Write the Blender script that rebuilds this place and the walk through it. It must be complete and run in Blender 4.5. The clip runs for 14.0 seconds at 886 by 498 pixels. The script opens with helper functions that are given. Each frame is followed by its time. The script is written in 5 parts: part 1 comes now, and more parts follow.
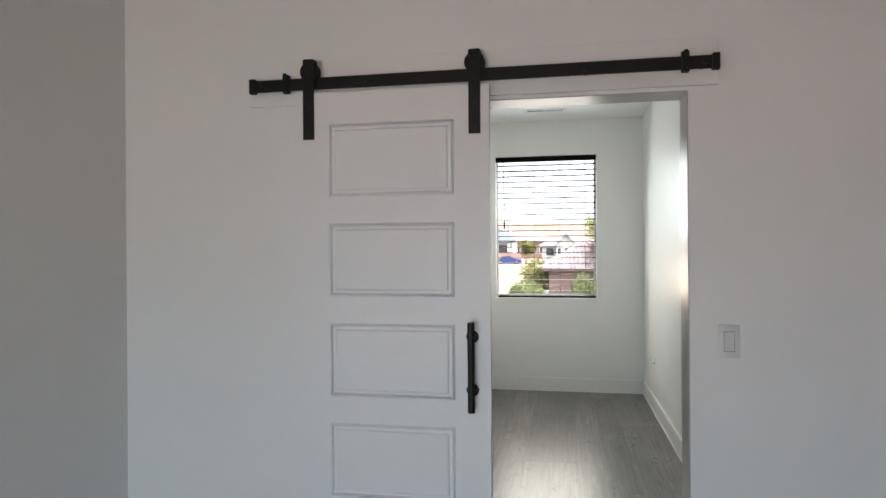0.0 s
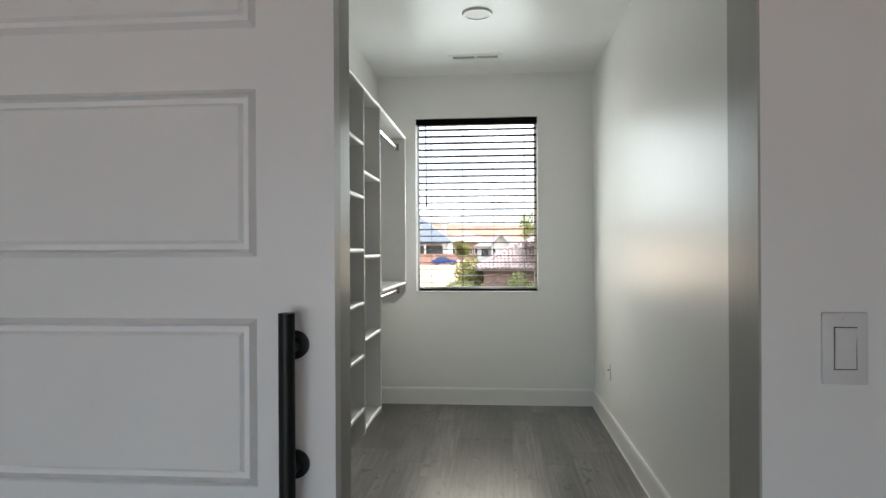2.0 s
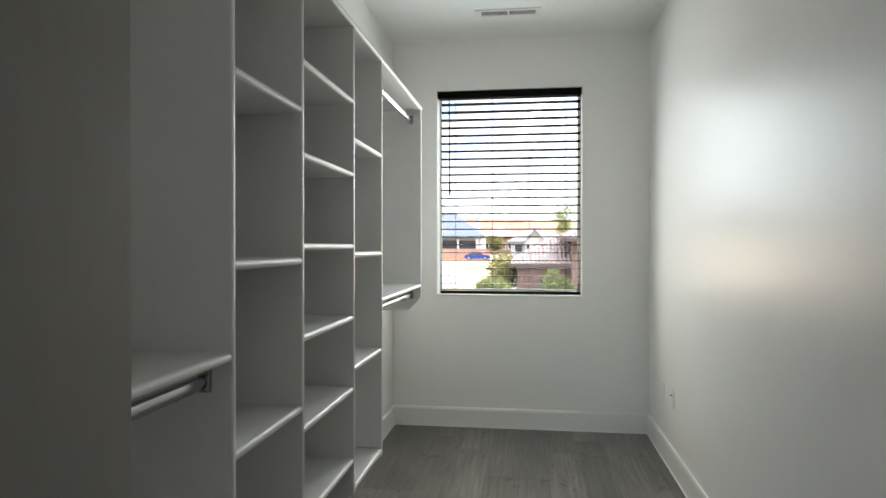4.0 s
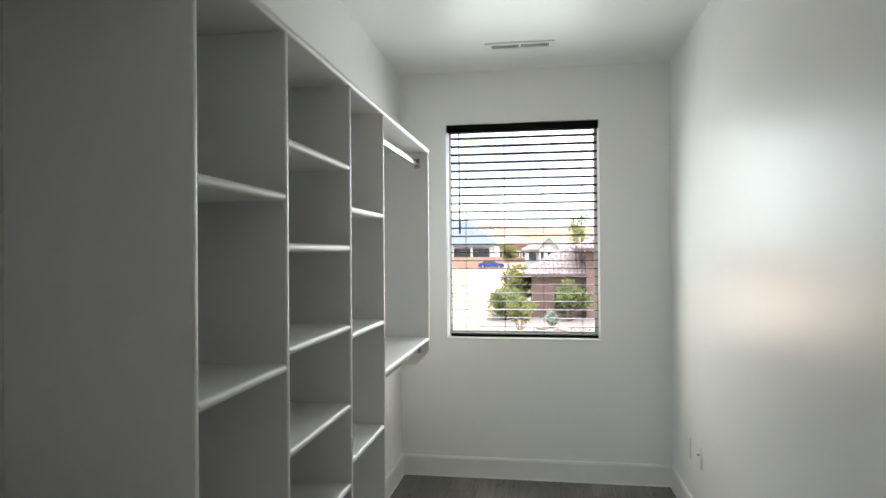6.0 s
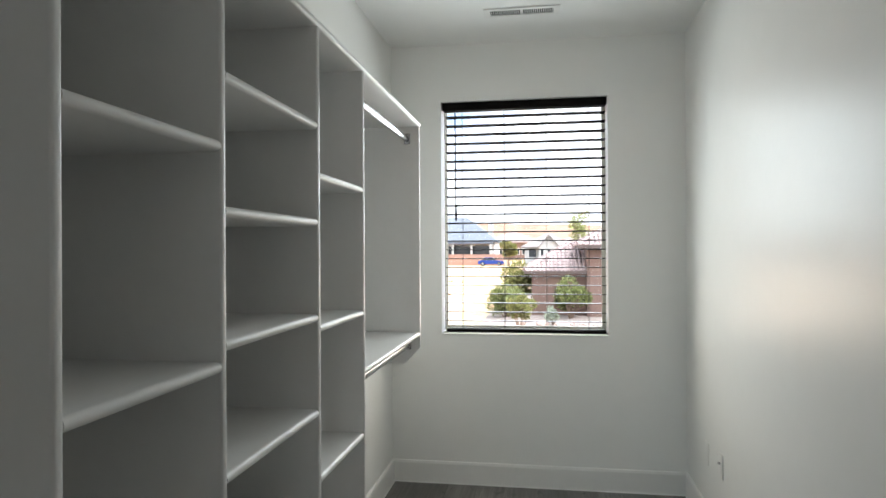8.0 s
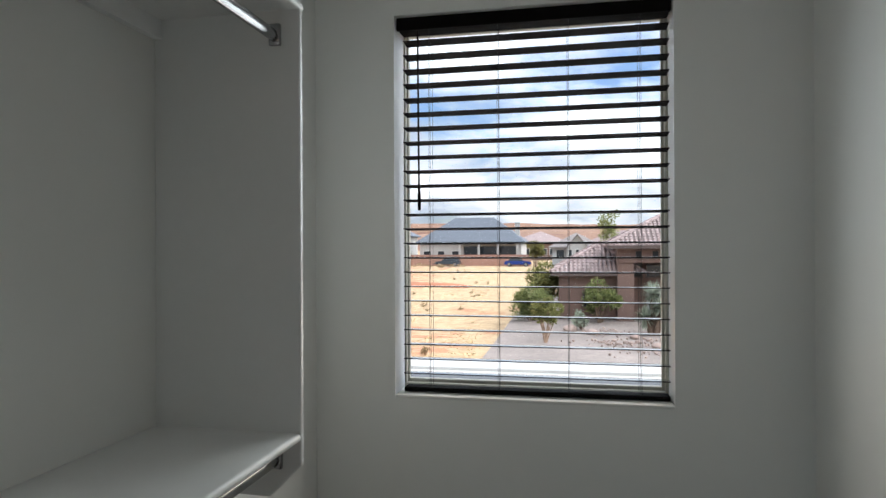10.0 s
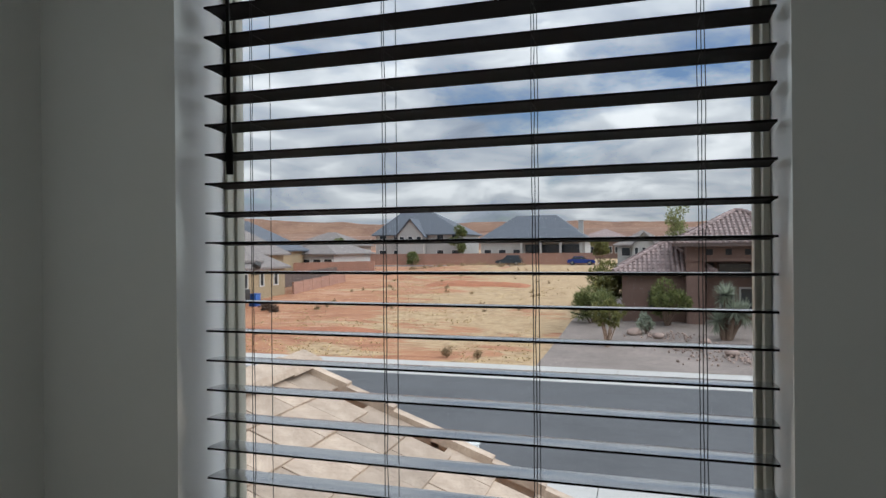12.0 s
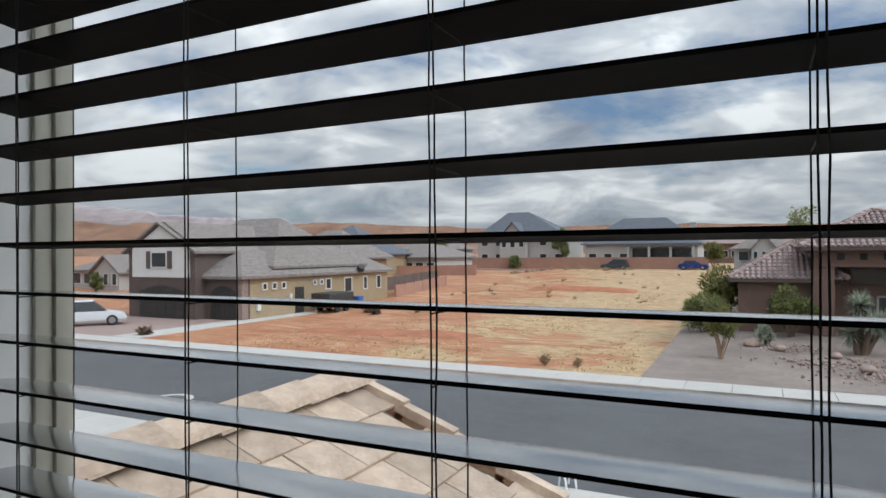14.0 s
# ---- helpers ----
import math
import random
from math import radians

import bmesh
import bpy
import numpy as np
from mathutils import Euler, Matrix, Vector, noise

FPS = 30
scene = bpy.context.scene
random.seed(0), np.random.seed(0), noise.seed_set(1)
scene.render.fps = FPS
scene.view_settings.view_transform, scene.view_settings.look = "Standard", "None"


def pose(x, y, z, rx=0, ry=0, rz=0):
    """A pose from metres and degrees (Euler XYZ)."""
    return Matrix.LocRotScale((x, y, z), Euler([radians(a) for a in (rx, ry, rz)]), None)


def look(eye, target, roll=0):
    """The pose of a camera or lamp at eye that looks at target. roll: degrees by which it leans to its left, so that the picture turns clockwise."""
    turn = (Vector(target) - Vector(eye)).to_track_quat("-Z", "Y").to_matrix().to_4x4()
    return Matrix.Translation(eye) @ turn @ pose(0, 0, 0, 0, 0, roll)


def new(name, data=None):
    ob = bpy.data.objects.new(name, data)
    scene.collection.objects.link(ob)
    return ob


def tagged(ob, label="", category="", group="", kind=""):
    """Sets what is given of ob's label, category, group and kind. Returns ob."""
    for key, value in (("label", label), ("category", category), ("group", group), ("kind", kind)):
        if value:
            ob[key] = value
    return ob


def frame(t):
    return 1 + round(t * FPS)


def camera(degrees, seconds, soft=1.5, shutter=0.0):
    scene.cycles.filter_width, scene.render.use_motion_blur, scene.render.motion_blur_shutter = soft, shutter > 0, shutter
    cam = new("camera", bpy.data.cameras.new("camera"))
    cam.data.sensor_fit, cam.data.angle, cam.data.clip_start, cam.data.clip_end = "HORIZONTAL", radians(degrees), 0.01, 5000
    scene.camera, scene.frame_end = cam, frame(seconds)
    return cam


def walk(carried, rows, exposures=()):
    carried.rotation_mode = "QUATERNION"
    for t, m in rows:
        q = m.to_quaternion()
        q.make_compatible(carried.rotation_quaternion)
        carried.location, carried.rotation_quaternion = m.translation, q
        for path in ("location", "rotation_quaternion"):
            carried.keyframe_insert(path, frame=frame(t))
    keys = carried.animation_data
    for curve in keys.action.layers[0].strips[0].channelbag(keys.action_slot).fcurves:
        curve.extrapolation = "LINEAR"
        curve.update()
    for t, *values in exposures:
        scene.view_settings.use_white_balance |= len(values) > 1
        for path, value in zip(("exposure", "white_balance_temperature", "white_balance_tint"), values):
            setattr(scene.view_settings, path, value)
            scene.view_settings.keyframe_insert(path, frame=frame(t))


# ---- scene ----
cam = camera(69.5, 14.0)
PATH = [
    (0, (-0.81, -2.332, 1.45), (-1.172, -0.365, 1.449), -0.4),
    (0.5, (-0.848, -2.0, 1.386), (-1.191, -0.029, 1.385), -0.4),
    (1, (-0.861, -1.69, 1.355), (-1.113, 0.294, 1.361), -0.5),
    (1.5, (-0.809, -1.362, 1.312), (-0.988, 0.63, 1.308), -0.4),
    (2, (-0.801, -1.077, 1.286), (-0.965, 0.916, 1.289), -0.3),
    (2.5, (-0.806, -0.82, 1.265), (-0.977, 1.172, 1.266), -0.4),
    (4.8, (-0.827, -0.057, 1.361), (-1.154, 1.916, 1.345), -0.2),
    (5, (-0.841, -0.022, 1.389), (-1.176, 1.95, 1.384), -0.3),
    (5.5, (-0.851, -0.016, 1.468), (-1.172, 1.958, 1.471), -0.5),
    (6, (-0.817, -0.056, 1.52), (-1.127, 1.919, 1.53), -0.4),
    (6.5, (-0.795, -0.08, 1.53), (-1.105, 1.895, 1.539), -0.3),
    (7, (-0.78, -0.061, 1.51), (-1.09, 1.915, 1.52), -0.4),
    (7.5, (-0.79, 0.069, 1.459), (-1.106, 2.044, 1.463), -0.3),
    (8, (-0.837, 0.288, 1.462), (-1.147, 2.263, 1.464), -0.3),
    (8.5, (-0.795, 0.651, 1.44), (-1.099, 2.628, 1.438), -0.3),
    (9, (-0.806, 1.033, 1.455), (-1.12, 3.008, 1.451), -0.3),
    (9.2, (-0.81, 1.2, 1.478), (-1.146, 3.171, 1.482), -0.3),
    (11.3, (-0.721, 2.882, 1.506), (-1.195, 4.825, 1.504), -0.4),
    (11.5, (-0.687, 3.002, 1.523), (-1.191, 4.937, 1.526), -0.5),
    (12, (-0.653, 3.266, 1.503), (-1.239, 5.178, 1.502), -0.5),
    (12.5, (-0.659, 3.529, 1.515), (-1.276, 5.432, 1.522), -0.4),
    (13, (-0.619, 3.723, 1.507), (-1.285, 5.608, 1.515), -0.5),
    (13.5, (-0.59, 3.828, 1.506), (-1.368, 5.67, 1.518), -0.4),
    (14, (-0.593, 3.868, 1.504), (-1.479, 5.661, 1.517), -0.4),
]
EXPOSURES = [(0, 1.2, 6300, 9), (1.0, 0.97, 6300, 8), (1.5, 0.93, 6300, 8), (2.5, 0.9, 6350, 8), (4.8, 1.1, 6250, 9), (7.5, 1.05, 6250, 9), (9.2, 0.5, 6200, 9), (11.3, -1.12, 6120, 8), (14, -1.28, 6200, 7)]
walk(cam, [(t, look(eye, target, roll)) for t, eye, target, roll in PATH], EXPOSURES)

# ---- world, sun, exposure ----
SUN_EL, SUN_AZ = radians(42), radians(-4)          # azimuth from +x towards +y
world = bpy.data.worlds.new("world")
scene.world = world
world.use_nodes = True
wt = world.node_tree
wt.nodes.clear()


def node(tree, kind, **inputs):
    n = tree.nodes.new(kind)
    for key, value in inputs.items():
        n.inputs[key.replace("_", " ")].default_value = value
    return n


def ramp(tree, fac, stops):
    n = tree.nodes.new("ShaderNodeValToRGB")
    els = n.color_ramp.elements
    while len(els) < len(stops):
        els.new(0.5)
    for e, (pos, col) in zip(els, stops):
        e.position, e.color = pos, (*col, 1)
    tree.links.new(fac, n.inputs[0])
    return n.outputs[0]


def mix(tree, fac, a, b, kind="MIX"):
    n = tree.nodes.new("ShaderNodeMix")
    n.data_type, n.blend_type = "RGBA", kind
    for sock, val in ((n.inputs[0], fac), (n.inputs[6], a), (n.inputs[7], b)):
        if isinstance(val, bpy.types.NodeSocket):
            tree.links.new(val, sock)
        elif isinstance(val, tuple):
            sock.default_value = (*val, 1)
        else:
            sock.default_value = val
    return n.outputs[2]


def make_sky():
    tc = wt.nodes.new("ShaderNodeTexCoord")
    sky = wt.nodes.new("ShaderNodeTexSky")
    sky.sky_type, sky.sun_disc = "NISHITA", False
    sky.sun_elevation, sky.sun_rotation = SUN_EL, radians(90) - SUN_AZ
    dim = mix(wt, 1.0, sky.outputs[0], (0.18, 0.19, 0.21), "MULTIPLY")
    # cloud layer: the view direction is projected on a flat sheet, so the clouds flatten to the horizon
    sep = wt.nodes.new("ShaderNodeSeparateXYZ")
    wt.links.new(tc.outputs["Generated"], sep.inputs[0])
    up = wt.nodes.new("ShaderNodeMath")
    up.operation = "MAXIMUM"
    wt.links.new(sep.outputs[2], up.inputs[0])
    up.inputs[1].default_value = 0.0
    lift = wt.nodes.new("ShaderNodeMath")
    lift.operation = "ADD"
    wt.links.new(up.outputs[0], lift.inputs[0])
    lift.inputs[1].default_value = 0.27
    flat = wt.nodes.new("ShaderNodeVectorMath")
    flat.operation = "DIVIDE"
    com = wt.nodes.new("ShaderNodeCombineXYZ")
    for i in (0, 1):
        wt.links.new(lift.outputs[0], com.inputs[i])
    com.inputs[2].default_value = 1.0
    wt.links.new(tc.outputs["Generated"], flat.inputs[0])
    wt.links.new(com.outputs[0], flat.inputs[1])
    big = node(wt, "ShaderNodeTexNoise", Scale=1.15, Detail=9.0, Roughness=0.6, Distortion=0.3)
    fine = node(wt, "ShaderNodeTexNoise", Scale=2.3, Detail=10.0, Roughness=0.56, Distortion=0.4)
    wt.links.new(flat.outputs[0], big.inputs["Vector"])
    wt.links.new(flat.outputs[0], fine.inputs["Vector"])
    cover = ramp(wt, big.outputs[0], [(0.36, (0, 0, 0)), (0.47, (1, 1, 1))])
    shade = ramp(wt, fine.outputs[0], [(0.28, (0.62, 0.71, 0.88)), (0.43, (1.0, 1.08, 1.22)), (0.54, (1.42, 1.47, 1.54)), (0.64, (2.1, 2.12, 2.14))])
    col = mix(wt, cover, dim, shade)
    # a clouded dome is brighter overhead than at the horizon
    dome = wt.nodes.new("ShaderNodeMapRange")
    wt.links.new(sep.outputs[2], dome.inputs[0])
    dome.inputs[1].default_value, dome.inputs[2].default_value = 0.0, 0.6
    dome.inputs[3].default_value, dome.inputs[4].default_value = 0.74, 1.7
    # and brighter towards the veiled sun
    near = wt.nodes.new("ShaderNodeVectorMath")
    near.operation = "DOT_PRODUCT"
    wt.links.new(tc.outputs["Generated"], near.inputs[0])
    near.inputs[1].default_value = (math.cos(SUN_EL) * math.cos(SUN_AZ), math.cos(SUN_EL) * math.sin(SUN_AZ), math.sin(SUN_EL))
    halo = wt.nodes.new("ShaderNodeMapRange")
    halo.interpolation_type = "SMOOTHSTEP"
    wt.links.new(near.outputs["Value"], halo.inputs[0])
    halo.inputs[1].default_value, halo.inputs[2].default_value = 0.35, 1.0
    halo.inputs[3].default_value, halo.inputs[4].default_value = 0.97, 2.7
    both = wt.nodes.new("ShaderNodeMath")
    both.operation = "MULTIPLY"
    wt.links.new(dome.outputs[0], both.inputs[0])
    wt.links.new(halo.outputs[0], both.inputs[1])
    rise = wt.nodes.new("ShaderNodeCombineColor")
    for i in range(3):
        wt.links.new(both.outputs[0], rise.inputs[i])
    col = mix(wt, 1.0, col, rise.outputs[0], "MULTIPLY")
    bg = wt.nodes.new("ShaderNodeBackground")
    bg.inputs[1].default_value = SKY
    out = wt.nodes.new("ShaderNodeOutputWorld")
    wt.links.new(col, bg.inputs[0])
    wt.links.new(bg.outputs[0], out.inputs[0])


SKY = 1.0
make_sky()
sun = new("sun", bpy.data.lights.new("sun", "SUN"))
sun.data.energy, sun.data.angle, sun.data.color = 2.2, radians(3), (1, 0.965, 0.91)
sun.matrix_world = look((math.cos(SUN_EL) * math.cos(SUN_AZ) * 50, math.cos(SUN_EL) * math.sin(SUN_AZ) * 50, math.sin(SUN_EL) * 50), (0, 0, 0))


def window_light(name, z0, z1, count, watts, colour, tilt):
    """Lamps as wide as the window, in strips over its opening, in place of the daylight that comes in there."""
    h = (z1 - z0) / count
    for i in range(count):
        lamp = new(name, bpy.data.lights.new(name, "AREA"))
        lamp.data.shape, lamp.data.size, lamp.data.size_y = "RECTANGLE", 0.96, h
        lamp.data.energy, lamp.data.color, lamp.data.spread = watts / count, colour, radians(150)
        z = z0 + h * (i + 0.5)
        lamp.matrix_world = look((-0.955, 4.274, z), (-0.955, 0, z + tilt))


window_light("window_sky_light", 1.50, 2.32, 4, 5.7, (0.94, 1.0, 0.97), -1.1)
window_light("window_ground_light", 0.97, 1.38, 2, 2.9, (1.0, 0.86, 0.69), -0.6)
# Lamp added in the unseen back wall's opening to light the room side
room_light = new("unseen_window_light", bpy.data.lights.new("unseen_window_light", "AREA"))
room_light.data.shape, room_light.data.size, room_light.data.size_y = "RECTANGLE", 1.8, 1.0
room_light.data.energy, room_light.data.color = 12.6, (0.63, 0.88, 1.0)
room_light.matrix_world = look((-1.45, -4.57, 0.78), (-0.7, 0, 0.3))


# ---- materials ----
def paint(name, col, rough=0.4, metal=0.0, var=0.06, scale=3.0, bump=0.0, bscale=150.0, island=0.0, spec=0.5, col2=None, stretch=None, rvar=0.0):
    m = bpy.data.materials.new(name)
    m.use_nodes = True
    t = m.node_tree
    b = t.nodes["Principled BSDF"]
    b.inputs["Metallic"].default_value, b.inputs["Roughness"].default_value = metal, rough
    b.inputs["Specular IOR Level"].default_value = spec
    tc = t.nodes.new("ShaderNodeTexCoord")
    vec = tc.outputs["Object"]
    if stretch:
        mp = t.nodes.new("ShaderNodeMapping")
        mp.inputs["Scale"].default_value = stretch
        t.links.new(vec, mp.inputs[0])
        vec = mp.outputs[0]
    n = node(t, "ShaderNodeTexNoise", Scale=scale, Detail=6.0, Roughness=0.6)
    n2 = node(t, "ShaderNodeTexNoise", Scale=scale * 9, Detail=4.0, Roughness=0.6)
    for q in (n, n2):
        t.links.new(vec, q.inputs["Vector"])
    dark = tuple(c * (1 - 2 * var) for c in col)
    light = tuple(min(1, c * (1 + var)) for c in (col2 or col))
    c1 = ramp(t, n.outputs[0], [(0.3, dark), (0.7, light)])
    c2 = mix(t, 0.35, c1, ramp(t, n2.outputs[0], [(0.3, dark), (0.7, light)]))
    if island:
        oi = t.nodes.new("ShaderNodeObjectInfo")
        geo = t.nodes.new("ShaderNodeNewGeometry")
        add = t.nodes.new("ShaderNodeMath")
        add.operation = "ADD"
        t.links.new(oi.outputs["Random"], add.inputs[0])
        t.links.new(geo.outputs["Random Per Island"], add.inputs[1])
        fr = t.nodes.new("ShaderNodeMath")
        fr.operation = "FRACT"
        t.links.new(add.outputs[0], fr.inputs[0])
        lo, hi = 1 - island, 1 + island
        c2 = mix(t, 1.0, c2, ramp(t, fr.outputs[0], [(0, (lo, lo, lo)), (1, (hi, hi, hi))]), "MULTIPLY")
    t.links.new(c2, b.inputs["Base Color"])
    if rvar:
        rr = t.nodes.new("ShaderNodeMapRange")
        rr.inputs[3].default_value, rr.inputs[4].default_value = rough - rvar, rough + rvar
        t.links.new(n.outputs[0], rr.inputs[0])
        t.links.new(rr.outputs[0], b.inputs["Roughness"])
    if bump:
        nb = node(t, "ShaderNodeTexNoise", Scale=bscale, Detail=3.0)
        t.links.new(vec, nb.inputs["Vector"])
        bp = t.nodes.new("ShaderNodeBump")
        bp.inputs["Strength"].default_value, bp.inputs["Distance"].default_value = bump, 0.002
        t.links.new(nb.outputs[0], bp.inputs["Height"])
        t.links.new(bp.outputs[0], b.inputs["Normal"])
    return m


M_WALL = paint("wall_paint", (0.87, 0.87, 0.845), 0.36, var=0.012, scale=1.2, bump=0.10, bscale=55, rvar=0.03, spec=0.22)
M_HALL = paint("hall_paint", (0.83, 0.825, 0.82), 0.45, var=0.012, scale=1.2, bump=0.10, bscale=55)
# Beige chosen for unseen room surfaces, so the light they bounce is warm
M_BOUNCE = paint("warm_bounce_beige", (0.56, 0.505, 0.45), 0.6, var=0.03, scale=1.2, bump=0.10, bscale=55)
M_CEIL = paint("ceiling_paint", (0.87, 0.87, 0.85), 0.38, var=0.012, scale=1.2, bump=0.12, bscale=60)
M_TRIM = paint("trim_paint", (0.84, 0.835, 0.81), 0.3, var=0.015, scale=4, bump=0.03, bscale=30)
M_BEAD = paint("white_sealant", (0.9, 0.9, 0.88), 0.3, var=0.02, scale=8)
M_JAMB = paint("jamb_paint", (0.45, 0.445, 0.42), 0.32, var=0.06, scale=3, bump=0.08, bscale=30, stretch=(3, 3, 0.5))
M_DOOR = paint("door_paint", (0.82, 0.82, 0.83), 0.38, var=0.012, scale=3, bump=0.03, bscale=40)
M_SHELF = paint("shelf_lacquer", (0.87, 0.87, 0.86), 0.36, var=0.015, scale=4, bump=0.02, bscale=40)
M_BLACK = paint("black_steel", (0.010, 0.009, 0.009), 0.45, metal=0.0, var=0.1, scale=20, bump=0.05, bscale=300, spec=0.3)
M_CHROME = paint("chrome", (0.40, 0.40, 0.41), 0.24, metal=1.0, var=0.03, scale=10)
M_PLASTIC = paint("switch_plastic", (0.7, 0.7, 0.7), 0.3, var=0.02, scale=20)
M_SLOT = paint("dark_slot", (0.012, 0.012, 0.012), 0.6, var=0.05, scale=20)
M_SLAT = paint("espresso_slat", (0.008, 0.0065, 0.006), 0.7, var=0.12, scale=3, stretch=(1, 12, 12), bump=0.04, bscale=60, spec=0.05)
# Slat tops: reflected sky light put into a paler colour and strong coat
M_SLAT_LIT = paint("sky_lit_slat_top", (0.15, 0.155, 0.16), 0.2, var=0.15, scale=5, stretch=(1, 6, 6), spec=1.0)
M_SLAT_LIT.node_tree.nodes["Principled BSDF"].inputs["Coat Weight"].default_value = 1.0
M_SLAT_LIT.node_tree.nodes["Principled BSDF"].inputs["Coat IOR"].default_value = 2.5
M_SLAT_LIT.node_tree.nodes["Principled BSDF"].inputs["Coat Roughness"].default_value = 0.16
M_CORD = paint("black_cord", (0.008, 0.008, 0.008), 0.7, var=0.1, scale=60)
M_VINYL = paint("almond_vinyl", (0.55, 0.53, 0.44), 0.35, var=0.03, scale=6)
M_DIFF = paint("lamp_diffuser", (0.66, 0.66, 0.64), 0.4, var=0.02, scale=10)


def plank_material():
    m = bpy.data.materials.new("grey_plank")
    m.use_nodes = True
    t = m.node_tree
    b = t.nodes["Principled BSDF"]
    tc, oi = t.nodes.new("ShaderNodeTexCoord"), t.nodes.new("ShaderNodeObjectInfo")
    off = t.nodes.new("ShaderNodeVectorMath")
    off.operation = "MULTIPLY_ADD"
    cb = t.nodes.new("ShaderNodeCombineXYZ")
    for i in range(3):
        t.links.new(oi.outputs["Random"], cb.inputs[i])
    off.inputs[1].default_value = (37, 91, 13)
    t.links.new(cb.outputs[0], off.inputs[0])
    t.links.new(tc.outputs["Object"], off.inputs[2])

    def stretched(sx, sy, **kw):
        mp = t.nodes.new("ShaderNodeMapping")
        mp.inputs["Scale"].default_value = (sx, sy, 1)
        t.links.new(off.outputs[0], mp.inputs[0])
        n = node(t, "ShaderNodeTexNoise", **kw)
        t.links.new(mp.outputs[0], n.inputs["Vector"])
        return n.outputs[0]
    grain = stretched(60, 2.2, Scale=1.0, Detail=7.0, Roughness=0.65, Distortion=0.6)
    cloud = stretched(7, 1.6, Scale=1.0, Detail=4.0, Roughness=0.55)
    knots = stretched(13, 6, Scale=1.0, Detail=2.0, Roughness=0.5, Distortion=1.5)
    base = ramp(t, cloud, [(0.34, (0.05, 0.045, 0.041)), (0.52, (0.135, 0.126, 0.118)), (0.68, (0.26, 0.246, 0.234))])
    g = mix(t, 0.6, base, ramp(t, grain, [(0.34, (0.04, 0.036, 0.033)), (0.5, (0.14, 0.132, 0.125)), (0.66, (0.28, 0.267, 0.255))]))
    k = mix(t, ramp(t, knots, [(0.63, (0, 0, 0)), (0.70, (1, 1, 1))]), g, (0.032, 0.028, 0.026))
    tint = ramp(t, oi.outputs["Random"], [(0, (0.6, 0.585, 0.57)), (1, (0.98, 0.95, 0.93))])
    t.links.new(mix(t, 1.0, k, tint, "MULTIPLY"), b.inputs["Base Color"])
    rr = t.nodes.new("ShaderNodeMapRange")
    b.inputs["Specular IOR Level"].default_value = 0.5
    b.inputs["Coat Weight"].default_value, b.inputs["Coat Roughness"].default_value, b.inputs["Coat IOR"].default_value = 0.4, 0.28, 1.6
    rr.inputs[3].default_value, rr.inputs[4].default_value = 0.27, 0.42
    t.links.new(grain, rr.inputs[0])
    t.links.new(rr.outputs[0], b.inputs["Roughness"])
    bp = t.nodes.new("ShaderNodeBump")
    bp.inputs["Strength"].default_value, bp.inputs["Distance"].default_value = 0.25, 0.001
    t.links.new(grain, bp.inputs["Height"])
    t.links.new(bp.outputs[0], b.inputs["Normal"])
    return m


def glass_material():
    m = bpy.data.materials.new("window_glass")
    m.use_nodes = True
    t = m.node_tree
    b = t.nodes["Principled BSDF"]
    b.inputs["Transmission Weight"].default_value, b.inputs["Roughness"].default_value = 1.0, 0.0
    b.inputs["IOR"].default_value = 1.08
    b.inputs["Base Color"].default_value = (0.97, 0.98, 0.975, 1)
    return m


def leafy(m):
    t = m.node_tree
    b, out = t.nodes["Principled BSDF"], t.nodes["Material Output"]
    tr, mx = t.nodes.new("ShaderNodeBsdfTranslucent"), t.nodes.new("ShaderNodeMixShader")
    t.links.new(b.inputs["Base Color"].links[0].from_socket, tr.inputs[0])
    mx.inputs[0].default_value = 0.45
    t.links.new(b.outputs[0], mx.inputs[1])
    t.links.new(tr.outputs[0], mx.inputs[2])
    t.links.new(mx.outputs[0], out.inputs[0])
    return m


M_PLANK, M_GLASS = plank_material(), glass_material()


# ---- mesh helpers ----
def bx(bm, x0, x1, y0, y1, z0, z1, bev=0.0, seg=2):
    vs = [bm.verts.new((x, y, z)) for z in (z0, z1) for y in (y0, y1) for x in (x0, x1)]
    fs = [bm.faces.new([vs[i] for i in f]) for f in ((0, 2, 3, 1), (4, 5, 7, 6), (0, 1, 5, 4), (2, 6, 7, 3), (0, 4, 6, 2), (1, 3, 7, 5))]
    if bev:
        es = list({e for f in fs for e in f.edges})
        bmesh.ops.bevel(bm, geom=es, offset=bev, segments=seg, affect="EDGES", profile=0.5)
    return bm


def box(*a, **k):
    return bx(bmesh.new(), *a, **k)


def rod(bm, p, q, r, seg=12, r2=None, caps=True):
    p, q = Vector(p), Vector(q)
    d = q - p
    m = Matrix.Translation((p + q) / 2) @ d.to_track_quat("Z", "Y").to_matrix().to_4x4()
    bmesh.ops.create_cone(bm, cap_ends=caps, segments=seg, radius1=r, radius2=r if r2 is None else r2, depth=d.length, matrix=m)
    return bm


def tube(pts, r, seg=5):
    """One continuous thin tube through points that run mostly along z."""
    bm = bmesh.new()
    rings = [[bm.verts.new((x + r * math.cos(6.2832 * i / seg), y + r * math.sin(6.2832 * i / seg), z)) for i in range(seg)] for x, y, z in pts]
    for a, b in zip(rings, rings[1:]):
        for i in range(seg):
            bm.faces.new((a[i], b[i], b[(i + 1) % seg], a[(i + 1) % seg]))
    return bm


